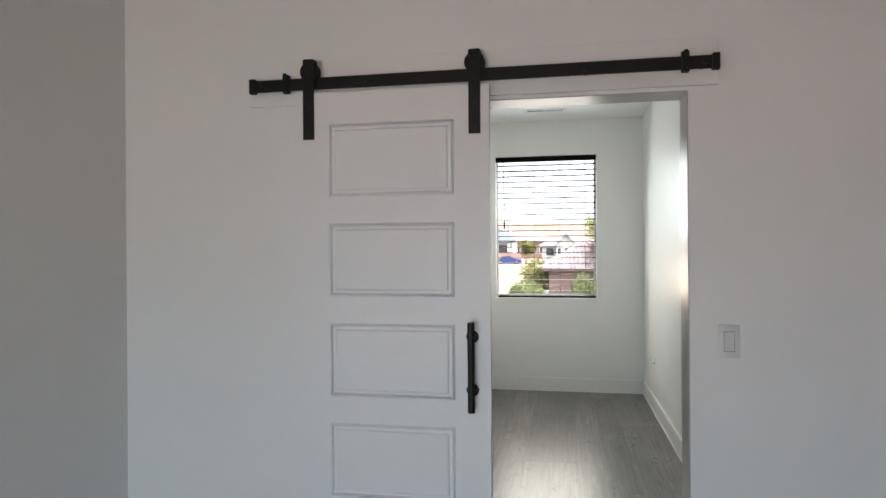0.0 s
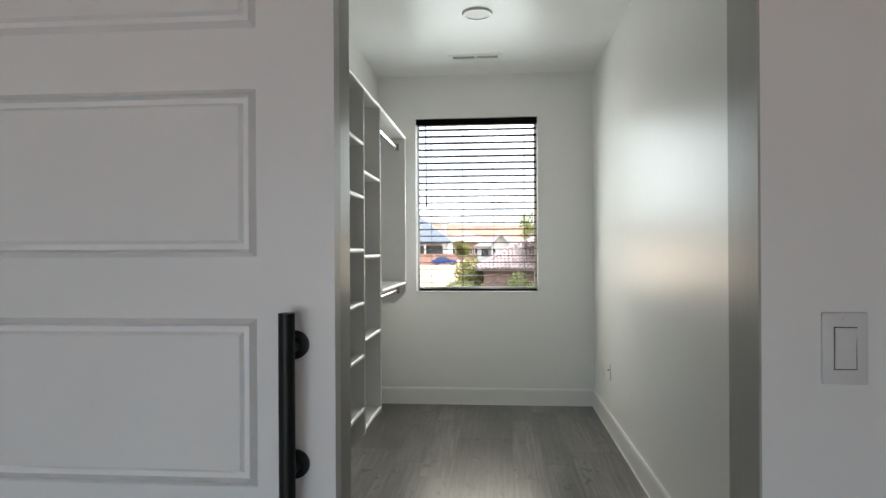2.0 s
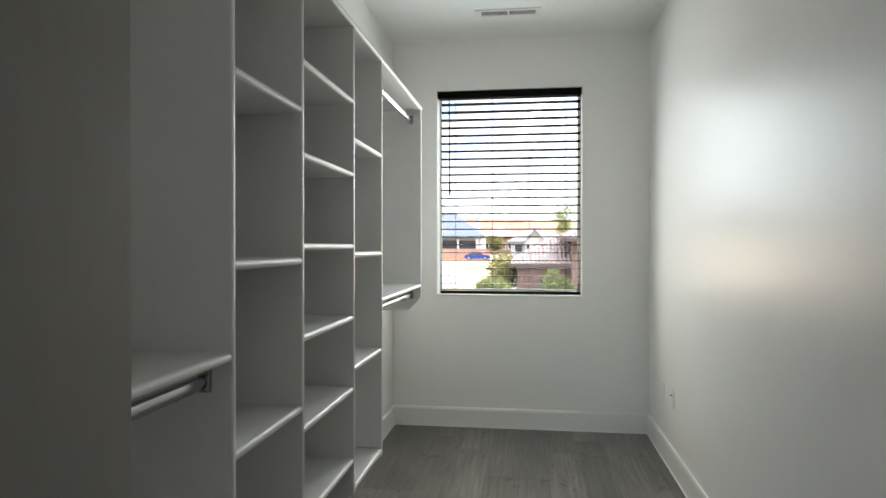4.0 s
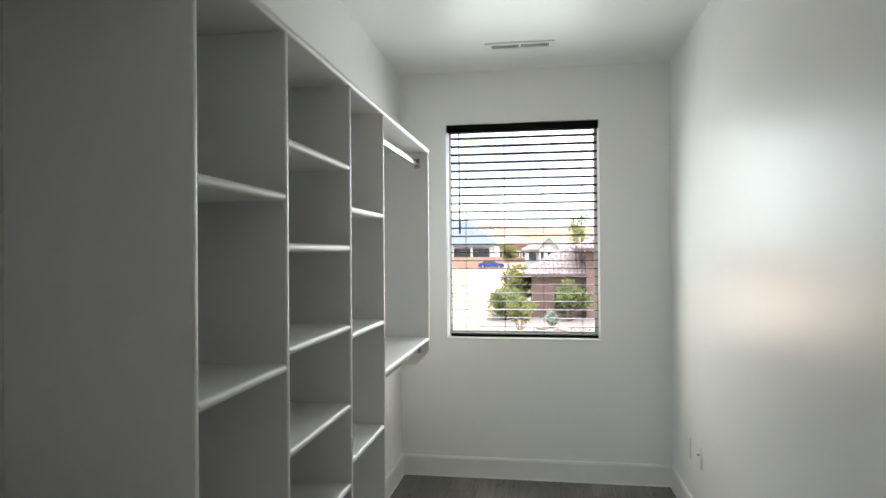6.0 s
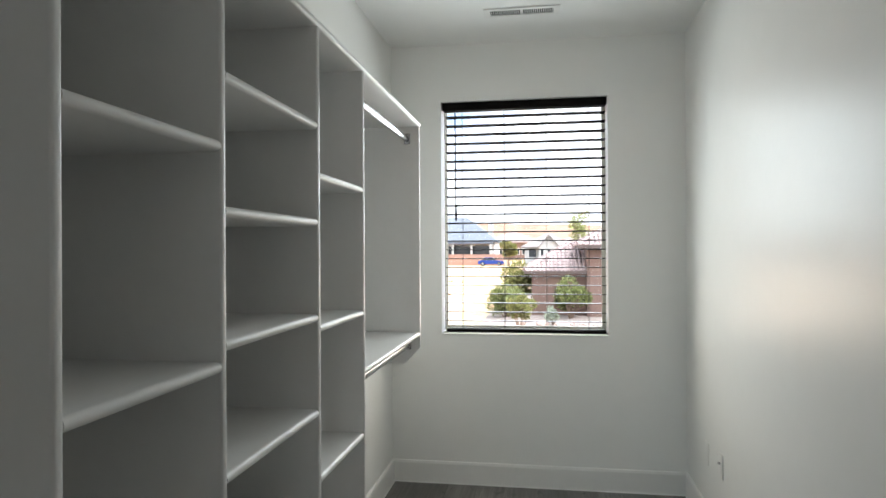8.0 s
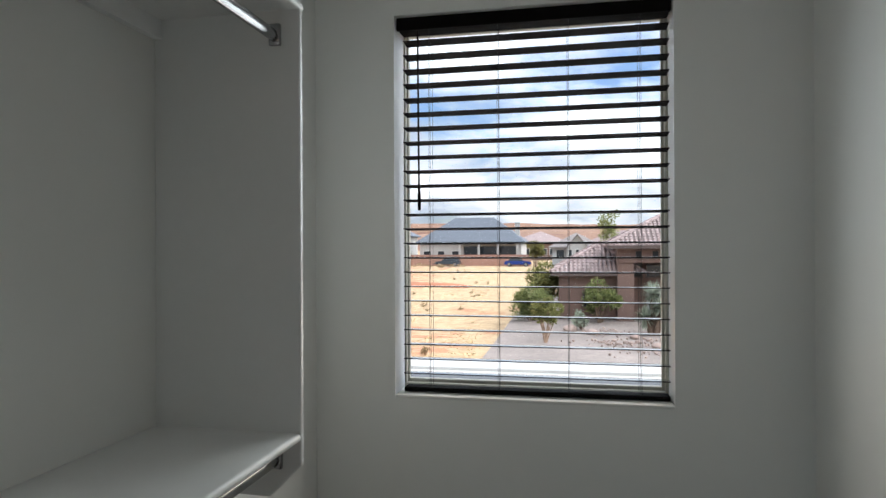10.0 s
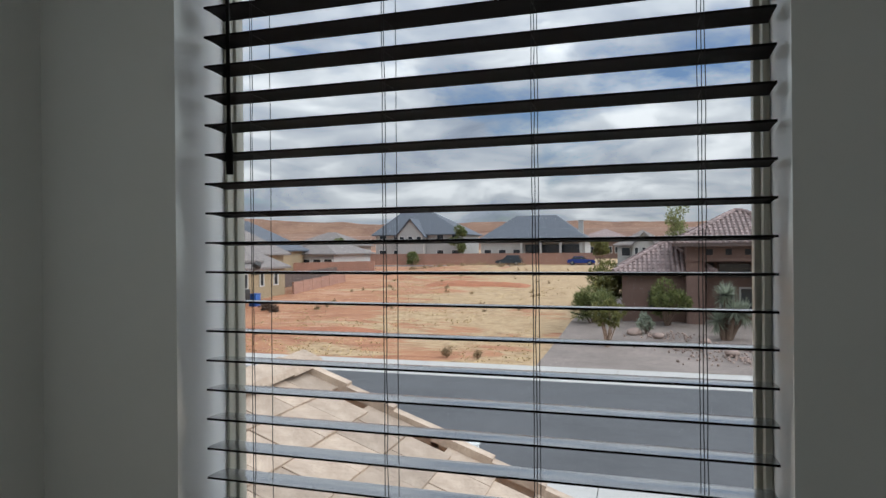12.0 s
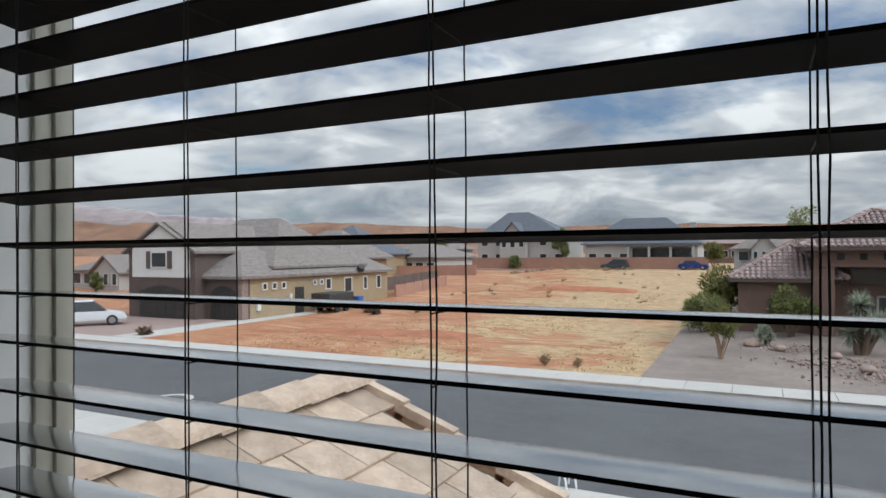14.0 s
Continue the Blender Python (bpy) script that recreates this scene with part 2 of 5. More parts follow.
def prism(bm, pts, lo, hi, axis):
    """A flat outline of points pushed from lo to hi along an axis."""
    def at(p, v):
        p = list(p)
        p.insert("xyz".index(axis), v)
        return bm.verts.new(p)
    a, b = [at(p, lo) for p in pts], [at(p, hi) for p in pts]
    n = len(pts)
    bm.faces.new(a[::-1]), bm.faces.new(b)
    for i in range(n):
        bm.faces.new((a[i], a[(i + 1) % n], b[(i + 1) % n], b[i]))
    bmesh.ops.recalc_face_normals(bm, faces=bm.faces[:])
    return bm


def mesh(name, bm, mat, smooth=False):
    me = bpy.data.meshes.new(name)
    bm.to_mesh(me)
    bm.free()
    for m in mat if isinstance(mat, (list, tuple)) else (mat,):
        me.materials.append(m)
    if smooth:
        me.shade_smooth()
        me.set_sharp_from_angle(angle=radians(40))
    return me


def part(name, bm, mat, parent, label="", smooth=True):
    ob = new(name, mesh(name, bm, mat, smooth))
    ob.parent = parent
    if label:
        ob["label"] = label
    return ob


def thing(name, label, category, at=(0, 0, 0), rz=0.0, group="", kind=""):
    ob = new(name)
    ob.empty_display_size = 0.1
    ob.matrix_basis = pose(*at, 0, 0, rz)
    return tagged(ob, label, category, group, kind)


def structure(name, bm, mat, label="", smooth=False):
    return tagged(new(name, mesh(name, bm, mat, smooth)), label, kind="structure")


# ---- the closet and the room before it ----
XL, XR, YE, ZC, WT = -1.787, 0.0, 4.247, 2.743, 0.13
OX0, OX1, OZ = -1.084, -0.372, 1.993          # doorway
WX0, WX1, WZ0, WZ1 = -1.468, -0.45, 0.928, 2.388  # window opening
YO = 4.45                                       # outer face of the window wall
RX, RY = 0.95, 1.198                            # alcove beside the doorway
HX0, HX1, HY = -2.554, 2.6, -4.6                # room before the closet

bm = box(HX0, OX0, 0, WT, 0, ZC)
bx(bm, OX1, HX1, 0, WT, 0, ZC)
bx(bm, OX0, OX1, 0, WT, OZ, ZC)
structure("wall_door", bm, M_HALL, "white painted wall with a doorway")
bm = box(XL, WX0, YE, YO, 0, ZC)
bx(bm, WX1, XR, YE, YO, 0, ZC)
bx(bm, WX0, WX1, YE, YO, 0, WZ0)
bx(bm, WX0, WX1, YE, YO, WZ1, ZC)
structure("wall_window", bm, M_WALL, "white satin wall with a window opening")
structure("wall_left", box(XL - 0.12, XL, WT, YO, 0, ZC), M_WALL, "white satin painted closet wall")
structure("wall_right", box(XR, XR + 0.12, RY, YO, 0, ZC), M_WALL, "white satin painted closet wall")
structure("wall_alcove_end", box(XR + 0.12, RX, RY, RY + 0.12, 0, ZC), M_WALL)
structure("wall_alcove_side", box(RX, RX + 0.12, WT, RY + 0.12, 0, ZC), M_WALL)
structure("ceiling", box(XL - 0.12, RX + 0.12, WT, YO, ZC, ZC + 0.12), M_CEIL, "white painted closet ceiling")
# Unseen room ceiling, beige to dim and warm the bounce on the door wall
structure("ceiling_room", box(HX0 - 0.12, HX1 + 0.12, HY - 0.12, WT, ZC + 0.001, ZC + 0.121), M_BOUNCE)
structure("wall_room_left", box(HX0 - 0.12, HX0, HY, WT, 0, ZC), M_HALL, "white painted side wall of the room")
# Unseen right and back walls, added to close the room and bounce warm light
structure("wall_room_right", box(HX1, HX1 + 0.12, HY, WT, 0, ZC), M_BOUNCE)
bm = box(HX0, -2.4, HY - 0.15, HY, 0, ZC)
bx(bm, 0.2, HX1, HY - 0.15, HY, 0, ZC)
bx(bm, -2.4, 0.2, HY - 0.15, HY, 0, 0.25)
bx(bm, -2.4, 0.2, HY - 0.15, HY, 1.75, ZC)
structure("wall_room_back", bm, M_BOUNCE)
structure("floor_slab", box(HX0 - 0.12, HX1 + 0.12, HY - 0.15, YO, -0.3, -0.012), M_SLOT)

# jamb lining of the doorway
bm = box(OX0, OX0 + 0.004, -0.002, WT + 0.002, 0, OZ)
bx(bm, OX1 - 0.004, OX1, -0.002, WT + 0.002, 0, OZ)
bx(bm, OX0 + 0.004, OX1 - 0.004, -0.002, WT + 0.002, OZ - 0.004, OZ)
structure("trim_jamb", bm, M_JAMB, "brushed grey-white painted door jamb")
structure("trim_header", box(-2.0, -0.274, -0.018, 0, 2.006, 2.17, bev=0.0015), M_HALL, "white painted header board behind a door rail")


# skirting with a bevelled top
def skirting(name, p, q, inward):
    """A skirting board from p to q; inward: the way into the room."""
    p, q, n = Vector((*p, 0)), Vector((*q, 0)), Vector((*inward, 0))
    bm = bmesh.new()
    prof = [(0.0, 0.0), (0.014, 0.0), (0.014, 0.122), (0.009, 0.135), (0.0, 0.137)]
    a = [bm.verts.new(p + n * d + Vector((0, 0, z))) for d, z in prof]
    b = [bm.verts.new(q + n * d + Vector((0, 0, z))) for d, z in prof]
    k = len(prof)
    for i in range(k):
        bm.faces.new((a[i], a[(i + 1) % k], b[(i + 1) % k], b[i]))
    bm.faces.new(a[::-1]), bm.faces.new(b)
    bmesh.ops.recalc_face_normals(bm, faces=bm.faces[:])
    structure(name, bm, M_TRIM, "white painted skirting board with bevelled top")
    bead = bmesh.new()
    e = (q - p).normalized() * 0.016
    lift = n * 0.0145 + Vector((0, 0, 0.002))
    rod(bead, p + e + lift, q - e + lift, 0.005, 6)
    structure(name.replace("baseboard", "trim_sealant"), bead, M_BEAD, "white sealant bead where skirting meets floor")


skirting("baseboard_window", (XL, YE), (XR, YE), (0, -1))
skirting("baseboard_right", (XR, RY), (XR, YE - 0.014), (-1, 0))
skirting("baseboard_left", (XL, WT), (XL, YE - 0.014), (1, 0))
skirting("baseboard_alcove", (XR, RY), (RX, RY), (0, -1))
skirting("baseboard_room_left", (HX0, HY), (HX0, -0.014), (1, 0))
skirting("baseboard_room_a", (HX0, 0), (OX0 - 0.01, 0), (0, -1))
skirting("baseboard_room_b", (OX1 + 0.01, 0), (HX1, 0), (0, -1))


# ---- window ----
def make_window():
    w = thing("window_1", "almond vinyl window with a single clear pane", "window", kind="structure")
    f = bmesh.new()
    # outer frame and, behind it, the slimmer sash that holds the pane
    for y0, y1, k in ((4.392, 4.416, 0.55), (4.416, 4.442, 1.0)):
        l, r, v = 0.014 * k, 0.022 * k, 0.03 * k
        bx(f, WX0 + 0.0005, WX0 + l, y0, y1, WZ0 + 0.012, WZ1 - 0.0005, bev=0.002)
        bx(f, WX1 - r, WX1 - 0.0005, y0, y1, WZ0 + 0.012, WZ1 - 0.0005, bev=0.002)
        bx(f, WX0 + l, WX1 - r, y0, y1, WZ0 + 0.012, WZ0 + 0.012 + v, bev=0.002)
        bx(f, WX0 + l, WX1 - r, y0, y1, WZ1 - v, WZ1 - 0.0005, bev=0.002)
    part("window_frame", f, M_VINYL, w, "almond vinyl frame")
    p = part("pane", box(WX0 + 0.003, WX1 - 0.003, 4.443, 4.447, WZ0 + 0.015, WZ1 - 0.003), M_GLASS, w, "clear glass")
    p.visible_shadow = False
    part("window_sill", box(WX0 + 0.001, WX1 - 0.001, YE - 0.004, 4.392, WZ0, WZ0 + 0.012, bev=0.003), M_TRIM, w, "white painted sill")


make_window()

# ---- blind ----
SY0, SY1 = 4.303, 4.366
LADDERS = (-1.344, -1.079, -0.818, -0.561)


def make_blind():
    b = thing("venetian_blind", "dark espresso wooden venetian blind with slats open", "blind", (WX0, 4.33, 0.94))
    o = Matrix.Translation((-WX0, -4.33, -0.94))

    def put(name, bm, mat, label="", parent=None, smooth=True):
        bmesh.ops.transform(bm, matrix=o, verts=bm.verts)
        return part(name, bm, mat, parent or b, label, smooth)
    x0, x1 = -1.447, -0.457
    put("valance", box(WX0 + 0.004, WX1 - 0.004, 4.268, 4.284, 2.338, 2.386, bev=0.003), M_SLAT, "dark flat valance board")
    put("headrail", box(WX0 + 0.006, WX1 - 0.006, 4.286, 4.37, 2.345, 2.386), M_SLAT)
    put("bottom_rail", box(x0, x1, SY0, SY1, 0.941, 0.958, bev=0.003), M_SLAT)
    sl = bmesh.new()
    prof = [(SY0 + (SY1 - SY0) * i / 6, 0.0016 * (1 - (i / 3 - 1) ** 2)) for i in range(7)]
    outline = prof + [(y, z - 0.0038) for y, z in reversed(prof)]
    prism(sl, [(y - 4.33, z) for y, z in outline], x0 - WX0, x1 - WX0, "x")
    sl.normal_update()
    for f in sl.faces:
        f.material_index = 1 if f.normal.z > 0.7 else 0   # upper side takes the paler colour that stands for sky sheen
    me = mesh("slat", sl, (M_SLAT, M_SLAT_LIT), True)
    for k in range(-12, 12):
        s = new("slat", me)
        s.parent = b
        s.location = (0, 0, 1.631 - 0.0563 * k - 0.94)
        s.rotation_euler = (radians(-3.4 + random.uniform(-0.5, 0.5)), radians(random.uniform(-0.04, 0.04)), 0)
    rnd = random.Random(4)
    rung = bmesh.new()
    rod(rung, (0, SY0 - 0.002 - 4.33, 0), (0, SY1 + 0.002 - 4.33, 0), 0.0007, 4)
    rung = mesh("rung", rung, M_CORD)
    for lx in LADDERS:
        steps = [2.345 - 0.0563 * i for i in range(25)] + [0.956]
        for y in (SY0 - 0.002, SY1 + 0.002):
            c = put("ladder_cord", tube([(lx + rnd.uniform(-0.0006, 0.0006), y, z) for z in steps], 0.0008), M_CORD, "thin black ladder cord")
            if y < SY0:
                for k in range(-12, 12):
                    q = new("rung", rung)
                    q.parent = c
                    q.location = (lx - WX0, 0, 1.6265 - 0.0563 * k - 0.94)
        put("lift_cord", tube([(lx + 0.005 + rnd.uniform(-0.0012, 0.0012), SY0 - 0.003, 2.345 - 0.0463 * i) for i in range(31)], 0.0008), M_CORD, "thin black lift cord")
    c = bmesh.new()
    rod(c, (-1.384, 4.287, 2.345), (-1.381, 4.287, 1.745), 0.0038, 8)
    rod(c, (-1.381, 4.287, 1.75), (-1.3805, 4.287, 1.7), 0.004, 10, 0.0068)
    rod(c, (-1.3805, 4.287, 1.7), (-1.380, 4.287, 1.645), 0.0068, 10, 0.0064)
    put("wand", c, M_SLAT, "dark tilt wand")


make_blind()


# ---- barn door ----
def make_door():
    d = thing("sliding_barn_door", "white five-panel sliding barn door on a black rail, half open", "door", (-1.42, -0.064, 0.012))
    o = Matrix.Translation((1.42, 0.064, -0.012))
    x0, x1, yf, yb = -1.785, -1.055, -0.083, -0.047
    px0, px1 = -1.652, -1.182
    tops = [1.914 - 0.368 * i for i in range(5)]
    bm = bmesh.new()

    def grid_face(y, flip):
        xs, zs = [x0, px0, px1, x1], [0.012] + sorted([t - 0.27 for t in tops] + tops) + [2.032]
        vs = [[bm.verts.new((x, y, z)) for x in xs] for z in zs]
        out = []
        for j in range(len(zs) - 1):
            for i in range(3):
                q = [vs[j][i], vs[j][i + 1], vs[j + 1][i + 1], vs[j + 1][i]]
                f = bm.faces.new(q if not flip else q[::-1])
                if i == 1 and j % 2 == 1:
                    out.append(f)
        return vs, out
    a, pa = grid_face(yf, False)
    b, pb = grid_face(yb, True)
    for j in range(len(a) - 1):
        bm.faces.new((a[j][0], a[j + 1][0], b[j + 1][0], b[j][0])), bm.faces.new((a[j][3], b[j][3], b[j + 1][3], a[j + 1][3]))
    for i in range(3):
        bm.faces.new((a[0][i], b[0][i], b[0][i + 1], a[0][i + 1])), bm.faces.new((a[-1][i], a[-1][i + 1], b[-1][i + 1], b[-1][i]))
    for faces in (pa, pb):
        for th, dep in ((0.004, -0.009), (0.013, 0.0095), (0.006, -0.011), (0.012, 0.0), (0.008, 0.006)):
            bmesh.ops.inset_individual(bm, faces=faces, thickness=th, depth=dep)
    bmesh.ops.transform(bm, matrix=o, verts=bm.verts)
    part("door_panel", bm, M_DOOR, d, "white painted five-panel slab", smooth=False)
    for hx in (-1.728, -1.107):
        h = bmesh.new()
        prism(h, [(hx - 0.021, 1.858), (hx + 0.021, 1.858), (hx + 0.021, 2.153), (hx + 0.017, 2.157), (hx - 0.017, 2.157), (hx - 0.021, 2.153)], -0.0895, -0.0835, "y")
        bx(h, hx - 0.021, hx + 0.021, -0.0835, -0.048, 2.151, 2.157)
        bx(h, hx - 0.021, hx + 0.021, -0.054, -0.048, 2.1, 2.151)
        bmesh.ops.transform(h, matrix=o, verts=h.verts)
        st = part("hanger_strap", h, M_BLACK, d, "black steel strap hanger", smooth=False)
        wh = bmesh.new()
        for y0, y1, r in ((-0.078, -0.072, 0.037), (-0.072, -0.060, 0.030), (-0.060, -0.055, 0.037)):
            rod(wh, (hx, y0, 2.114), (hx, y1, 2.114), r, 28)
        rod(wh, (hx, -0.094, 2.114), (hx, -0.089, 2.114), 0.008, 6)
        bmesh.ops.transform(wh, matrix=o, verts=wh.verts)
        part("wheel", wh, M_BLACK, st, "black grooved roller wheel")
        for bz in (1.885, 1.975):
            q = bmesh.new()
            rod(q, (hx, -0.0925, bz), (hx, -0.0894, bz), 0.008, 12)
            bmesh.ops.transform(q, matrix=o, verts=q.verts)
            part("bolt", q, M_BLACK, st)
    hb = bmesh.new()
    rod(hb, (-1.119, -0.127, 0.877), (-1.119, -0.127, 1.191), 0.0125, 24)
    bmesh.ops.transform(hb, matrix=o, verts=hb.verts)
    handle = part("handle", hb, M_BLACK, d, "black round bar pull handle")
    for z in (1.137, 0.948):
        q = bmesh.new()
        rod(q, (-1.119, -0.0895, z), (-1.119, -0.0835, z), 0.0225, 28)
        rod(q, (-1.119, -0.12, z), (-1.119, -0.089, z), 0.011, 20)
        bmesh.ops.transform(q, matrix=o, verts=q.verts)
        part("rosette", q, M_BLACK, handle, "black round mount")
    r = thing("door_rail", "black flat steel barn-door rail with end stops", "rail", (-1.13, -0.03, 2.07))
    o2 = Matrix.Translation((1.13, 0.03, -2.07))

    def put(name, q, label="", smooth=False):
        bmesh.ops.transform(q, matrix=o2, verts=q.verts)
        part(name, q, M_BLACK, r, label, smooth)
    put("bar", box(-1.969, -0.285, -0.069, -0.063, 2.048, 2.093, bev=0.001), "flat steel bar")
    for x in (-1.93, -1.52, -1.1, -0.72, -0.33):
        q = bmesh.new()
        rod(q, (x, -0.063, 2.07), (x, -0.018, 2.07), 0.012, 16)
        put("standoff", q, "", True)
        q = bmesh.new()
        rod(q, (x, -0.074, 2.07), (x, -0.069, 2.07), 0.009, 6)
        put("bolt", q)
    for x0, x1 in ((-1.971, -1.947), (-1.835, -1.812), (-0.405, -0.38), (-0.307, -0.283)):
        wide = x0 in (-1.835, -0.405)
        q = box(x0, x1, -0.078, -0.054, 2.043 - 0.004 * wide, 2.098 + 0.010 * wide, bev=0.002)
        if wide:
            rod(q, ((x0 + x1) / 2, -0.085, 2.104), ((x0 + x1) / 2, -0.05, 2.104), 0.008, 12)
        put("end_stop", q, "black clamp stop")


make_door()


# ---- closet shelving ----
SX, SB = -1.415, XL + 0.001
TH = 0.019


def board(bm, y0, y1, z, th=0.021, x0=SB, x1=SX):
    """A shelf with a rounded front edge; z is its top."""
    r = th / 2
    pts = [(x0, z), (x0, z - th)]
    for i in range(7):
        a = -math.pi / 2 + math.pi * i / 6
        pts.append((x1 - r + r * math.cos(a), z - r + r * math.sin(a)))
    return prism(bm, pts, y0, y1, "y")   # points are (x, z)


def upright(y0, zb, cut=0.075, zt=2.046):
    """A side panel with a chamfered lower front corner and eased front edges."""
    bm = bmesh.new()
    prism(bm, [(SB, zt), (SX, zt), (SX, zb), (SX - cut, zb - cut), (SB, zb - cut)], y0, y0 + TH, "y")
    es = [e for e in bm.edges if all(v.co.x > SX - cut - 1e-4 for v in e.verts) and abs(e.verts[0].co.y - e.verts[1].co.y) < 1e-5]
    bmesh.ops.bevel(bm, geom=es, offset=0.005, segments=3, affect="EDGES", profile=0.5)
    return bm


def make_shelving():
    t = thing("closet_shelving", "white built-in closet shelving with open cubbies and hanging bays", "shelving", (SB, 2.0, 0.36))
    o = Matrix.Translation((-SB, -2.0, -0.36))

    def put(name, bm, mat=M_SHELF, label="", parent=None):
        bmesh.ops.transform(bm, matrix=o, verts=bm.verts)
        return part(name, bm, mat, parent or t, label)
    ys = (0.967, 1.373, 1.878, 2.301)
    for y in ys:
        put("upright", upright(y, 0.425), label="white side panel with a clipped foot")
    put("upright", upright(3.259, 0.998), label="white end panel with a clipped corner")
    put("upright", upright(WT + 0.001, 0.998))
    put("top_board", board(bmesh.new(), WT + 0.001, 3.279, 2.068, 0.022, SB, SX + 0.004), label="white top board")
    cols = ((ys[0] + TH, ys[1], (1.664, 1.259, 0.861, 0.462)),
            (ys[1] + TH, ys[2], (1.798, 1.545, 1.296, 1.048, 0.800, 0.552)),
            (ys[2] + TH, ys[3], (1.669, 1.266, 0.868, 0.452)))
    for y0, y1, zs in cols:
        for z in zs:
            put("shelf", board(bmesh.new(), y0, y1, z))
    for y0, y1 in ((ys[3] + TH, 3.259), (WT + 0.02, ys[0])):
        put("shelf", board(bmesh.new(), y0, y1, 1.072), label="wide hanging-bay shelf")
        for z in (1.985, 1.012):
            r = bmesh.new()
            bmesh.ops.create_cone(r, cap_ends=True, segments=20, radius1=0.015, radius2=0.015, depth=y1 - y0, matrix=Matrix.Translation((-1.472, (y0 + y1) / 2, z)) @ Matrix.Rotation(math.pi / 2, 4, "X") @ Matrix.Diagonal((0.55, 1, 1, 1)))
            rp = put("hanging_rod", r, M_CHROME, "chrome oval hanging rod")
            for y in (y0, y1):
                s = 1 if y == y0 else -1
                b2 = box(-1.486, -1.458, min(y, y + s * 0.012), max(y, y + s * 0.012), z - 0.022, z + 0.028, bev=0.003)
                put("rod_bracket", b2, M_CHROME, "chrome rod socket", rp)
            c = box(SB, SB + 0.018, y0, y1, 2.0 if z > 1.5 else 0.98, 2.046 if z > 1.5 else 1.05)
            put("cleat", c)


make_shelving()


# ---- small fixtures ----
def make_fixtures():
    s = thing("light_switch", "white rocker light switch plate on the wall", "switch", (-0.244, 0, 1.125))
    bm = bmesh.new()
    bx(bm, -0.0355, 0.0355, -0.006, 0, -0.058, 0.058, bev=0.0025)
    part("plate", bm, M_PLASTIC, s)
    bm = box(-0.0178, 0.0178, -0.0062, -0.0055, -0.0345, 0.0345)
    part("gap", bm, M_SLOT, s, smooth=False)
    bm = bmesh.new()
    prism(bm, [(-0.0068, -0.033), (-0.0075, 0.0), (-0.0098, 0.033), (-0.005, 0.033), (-0.005, -0.033)], -0.0162, 0.0162, "x")
    part("rocker", bm, M_PLASTIC, s, smooth=False)
    for z in (-0.0475, 0.0475):
        bm = bmesh.new()
        rod(bm, (0, -0.0072, z), (0, -0.0058, z), 0.0032, 12)
        part("screw", bm, M_PLASTIC, s)
    w = thing("wall_plate", "small blank white wall plate above the skirting", "wall plate", (0, 3.775, 0.40))
    part("plate", box(-0.005, 0, -0.035, 0.035, -0.058, 0.058, bev=0.002), M_TRIM, w)
    w = thing("coaxial_plate", "white wall plate with a coaxial socket", "wall plate", (0, 3.515, 0.42))
    part("plate", box(-0.005, 0, -0.035, 0.035, -0.058, 0.058, bev=0.002), M_TRIM, w)
    bm = bmesh.new()
    rod(bm, (-0.004, 0, 0.012), (-0.016, 0, 0.012), 0.006, 6)
    part("socket", bm, M_CHROME, w, "small metal coaxial socket")
    v = thing("ceiling_vent", "white metal ceiling vent with short slots", "vent", (-0.945, 3.745, ZC))
    f = bmesh.new()
    hw, hd = 0.203, 0.062
    bx(f, -hw, hw, -hd, -hd + 0.026, -0.007, 0, bev=0.002), bx(f, -hw, hw, hd - 0.026, hd, -0.007, 0, bev=0.002)
    bx(f, -hw, -hw + 0.035, -hd + 0.026, hd - 0.026, -0.007, 0), bx(f, hw - 0.035, hw, -hd + 0.026, hd - 0.026, -0.007, 0)
    bx(f, -0.008, 0.008, -hd + 0.026, hd - 0.026, -0.007, 0)
    part("frame", f, M_TRIM, v, smooth=False)
    part("backing", box(-hw + 0.03, hw - 0.03, -hd + 0.02, hd - 0.02, -0.001, 0), M_SLOT, v, smooth=False)
    me = mesh("slat", box(-0.0016, 0.0016, -hd + 0.026, hd - 0.026, -0.0062, -0.001), M_TRIM)
    n = 14
    for side in (-1, 1):
        for i in range(n):
            q = new("slat", me)
            q.parent = v
            q.location = (side * (0.013 + (0.155) * (i + 0.5) / n), 0, 0)
            q.rotation_euler = (0, radians(12 * side), 0)
    d = thing("ceiling_light", "flat round white ceiling light, switched off", "ceiling light", (-0.905, 2.856, ZC))
    f = bmesh.new()
    prof = [(0.0, -0.006), (0.07, -0.008), (0.075, -0.013), (0.088, -0.012), (0.093, -0.004), (0.093, 0.0)]
    ring, segs = [], 40
    for r, z in prof[1:]:
        ring.append([f.verts.new((r * math.cos(2 * math.pi * i / segs), r * math.sin(2 * math.pi * i / segs), z)) for i in range(segs)])
    for a, b in zip(ring[1:], ring[2:]):
        for i in range(segs):
            f.faces.new((a[i], b[i], b[(i + 1) % segs], a[(i + 1) % segs]))
    bmesh.ops.recalc_face_normals(f, faces=f.faces[:])
    part("trim_ring", f, M_TRIM, d)
    f = bmesh.new()
    rod(f, (0, 0, -0.010), (0, 0, 0), 0.076, 40)
    part("diffuser", f, M_DIFF, d, "frosted diffuser")


make_fixtures()

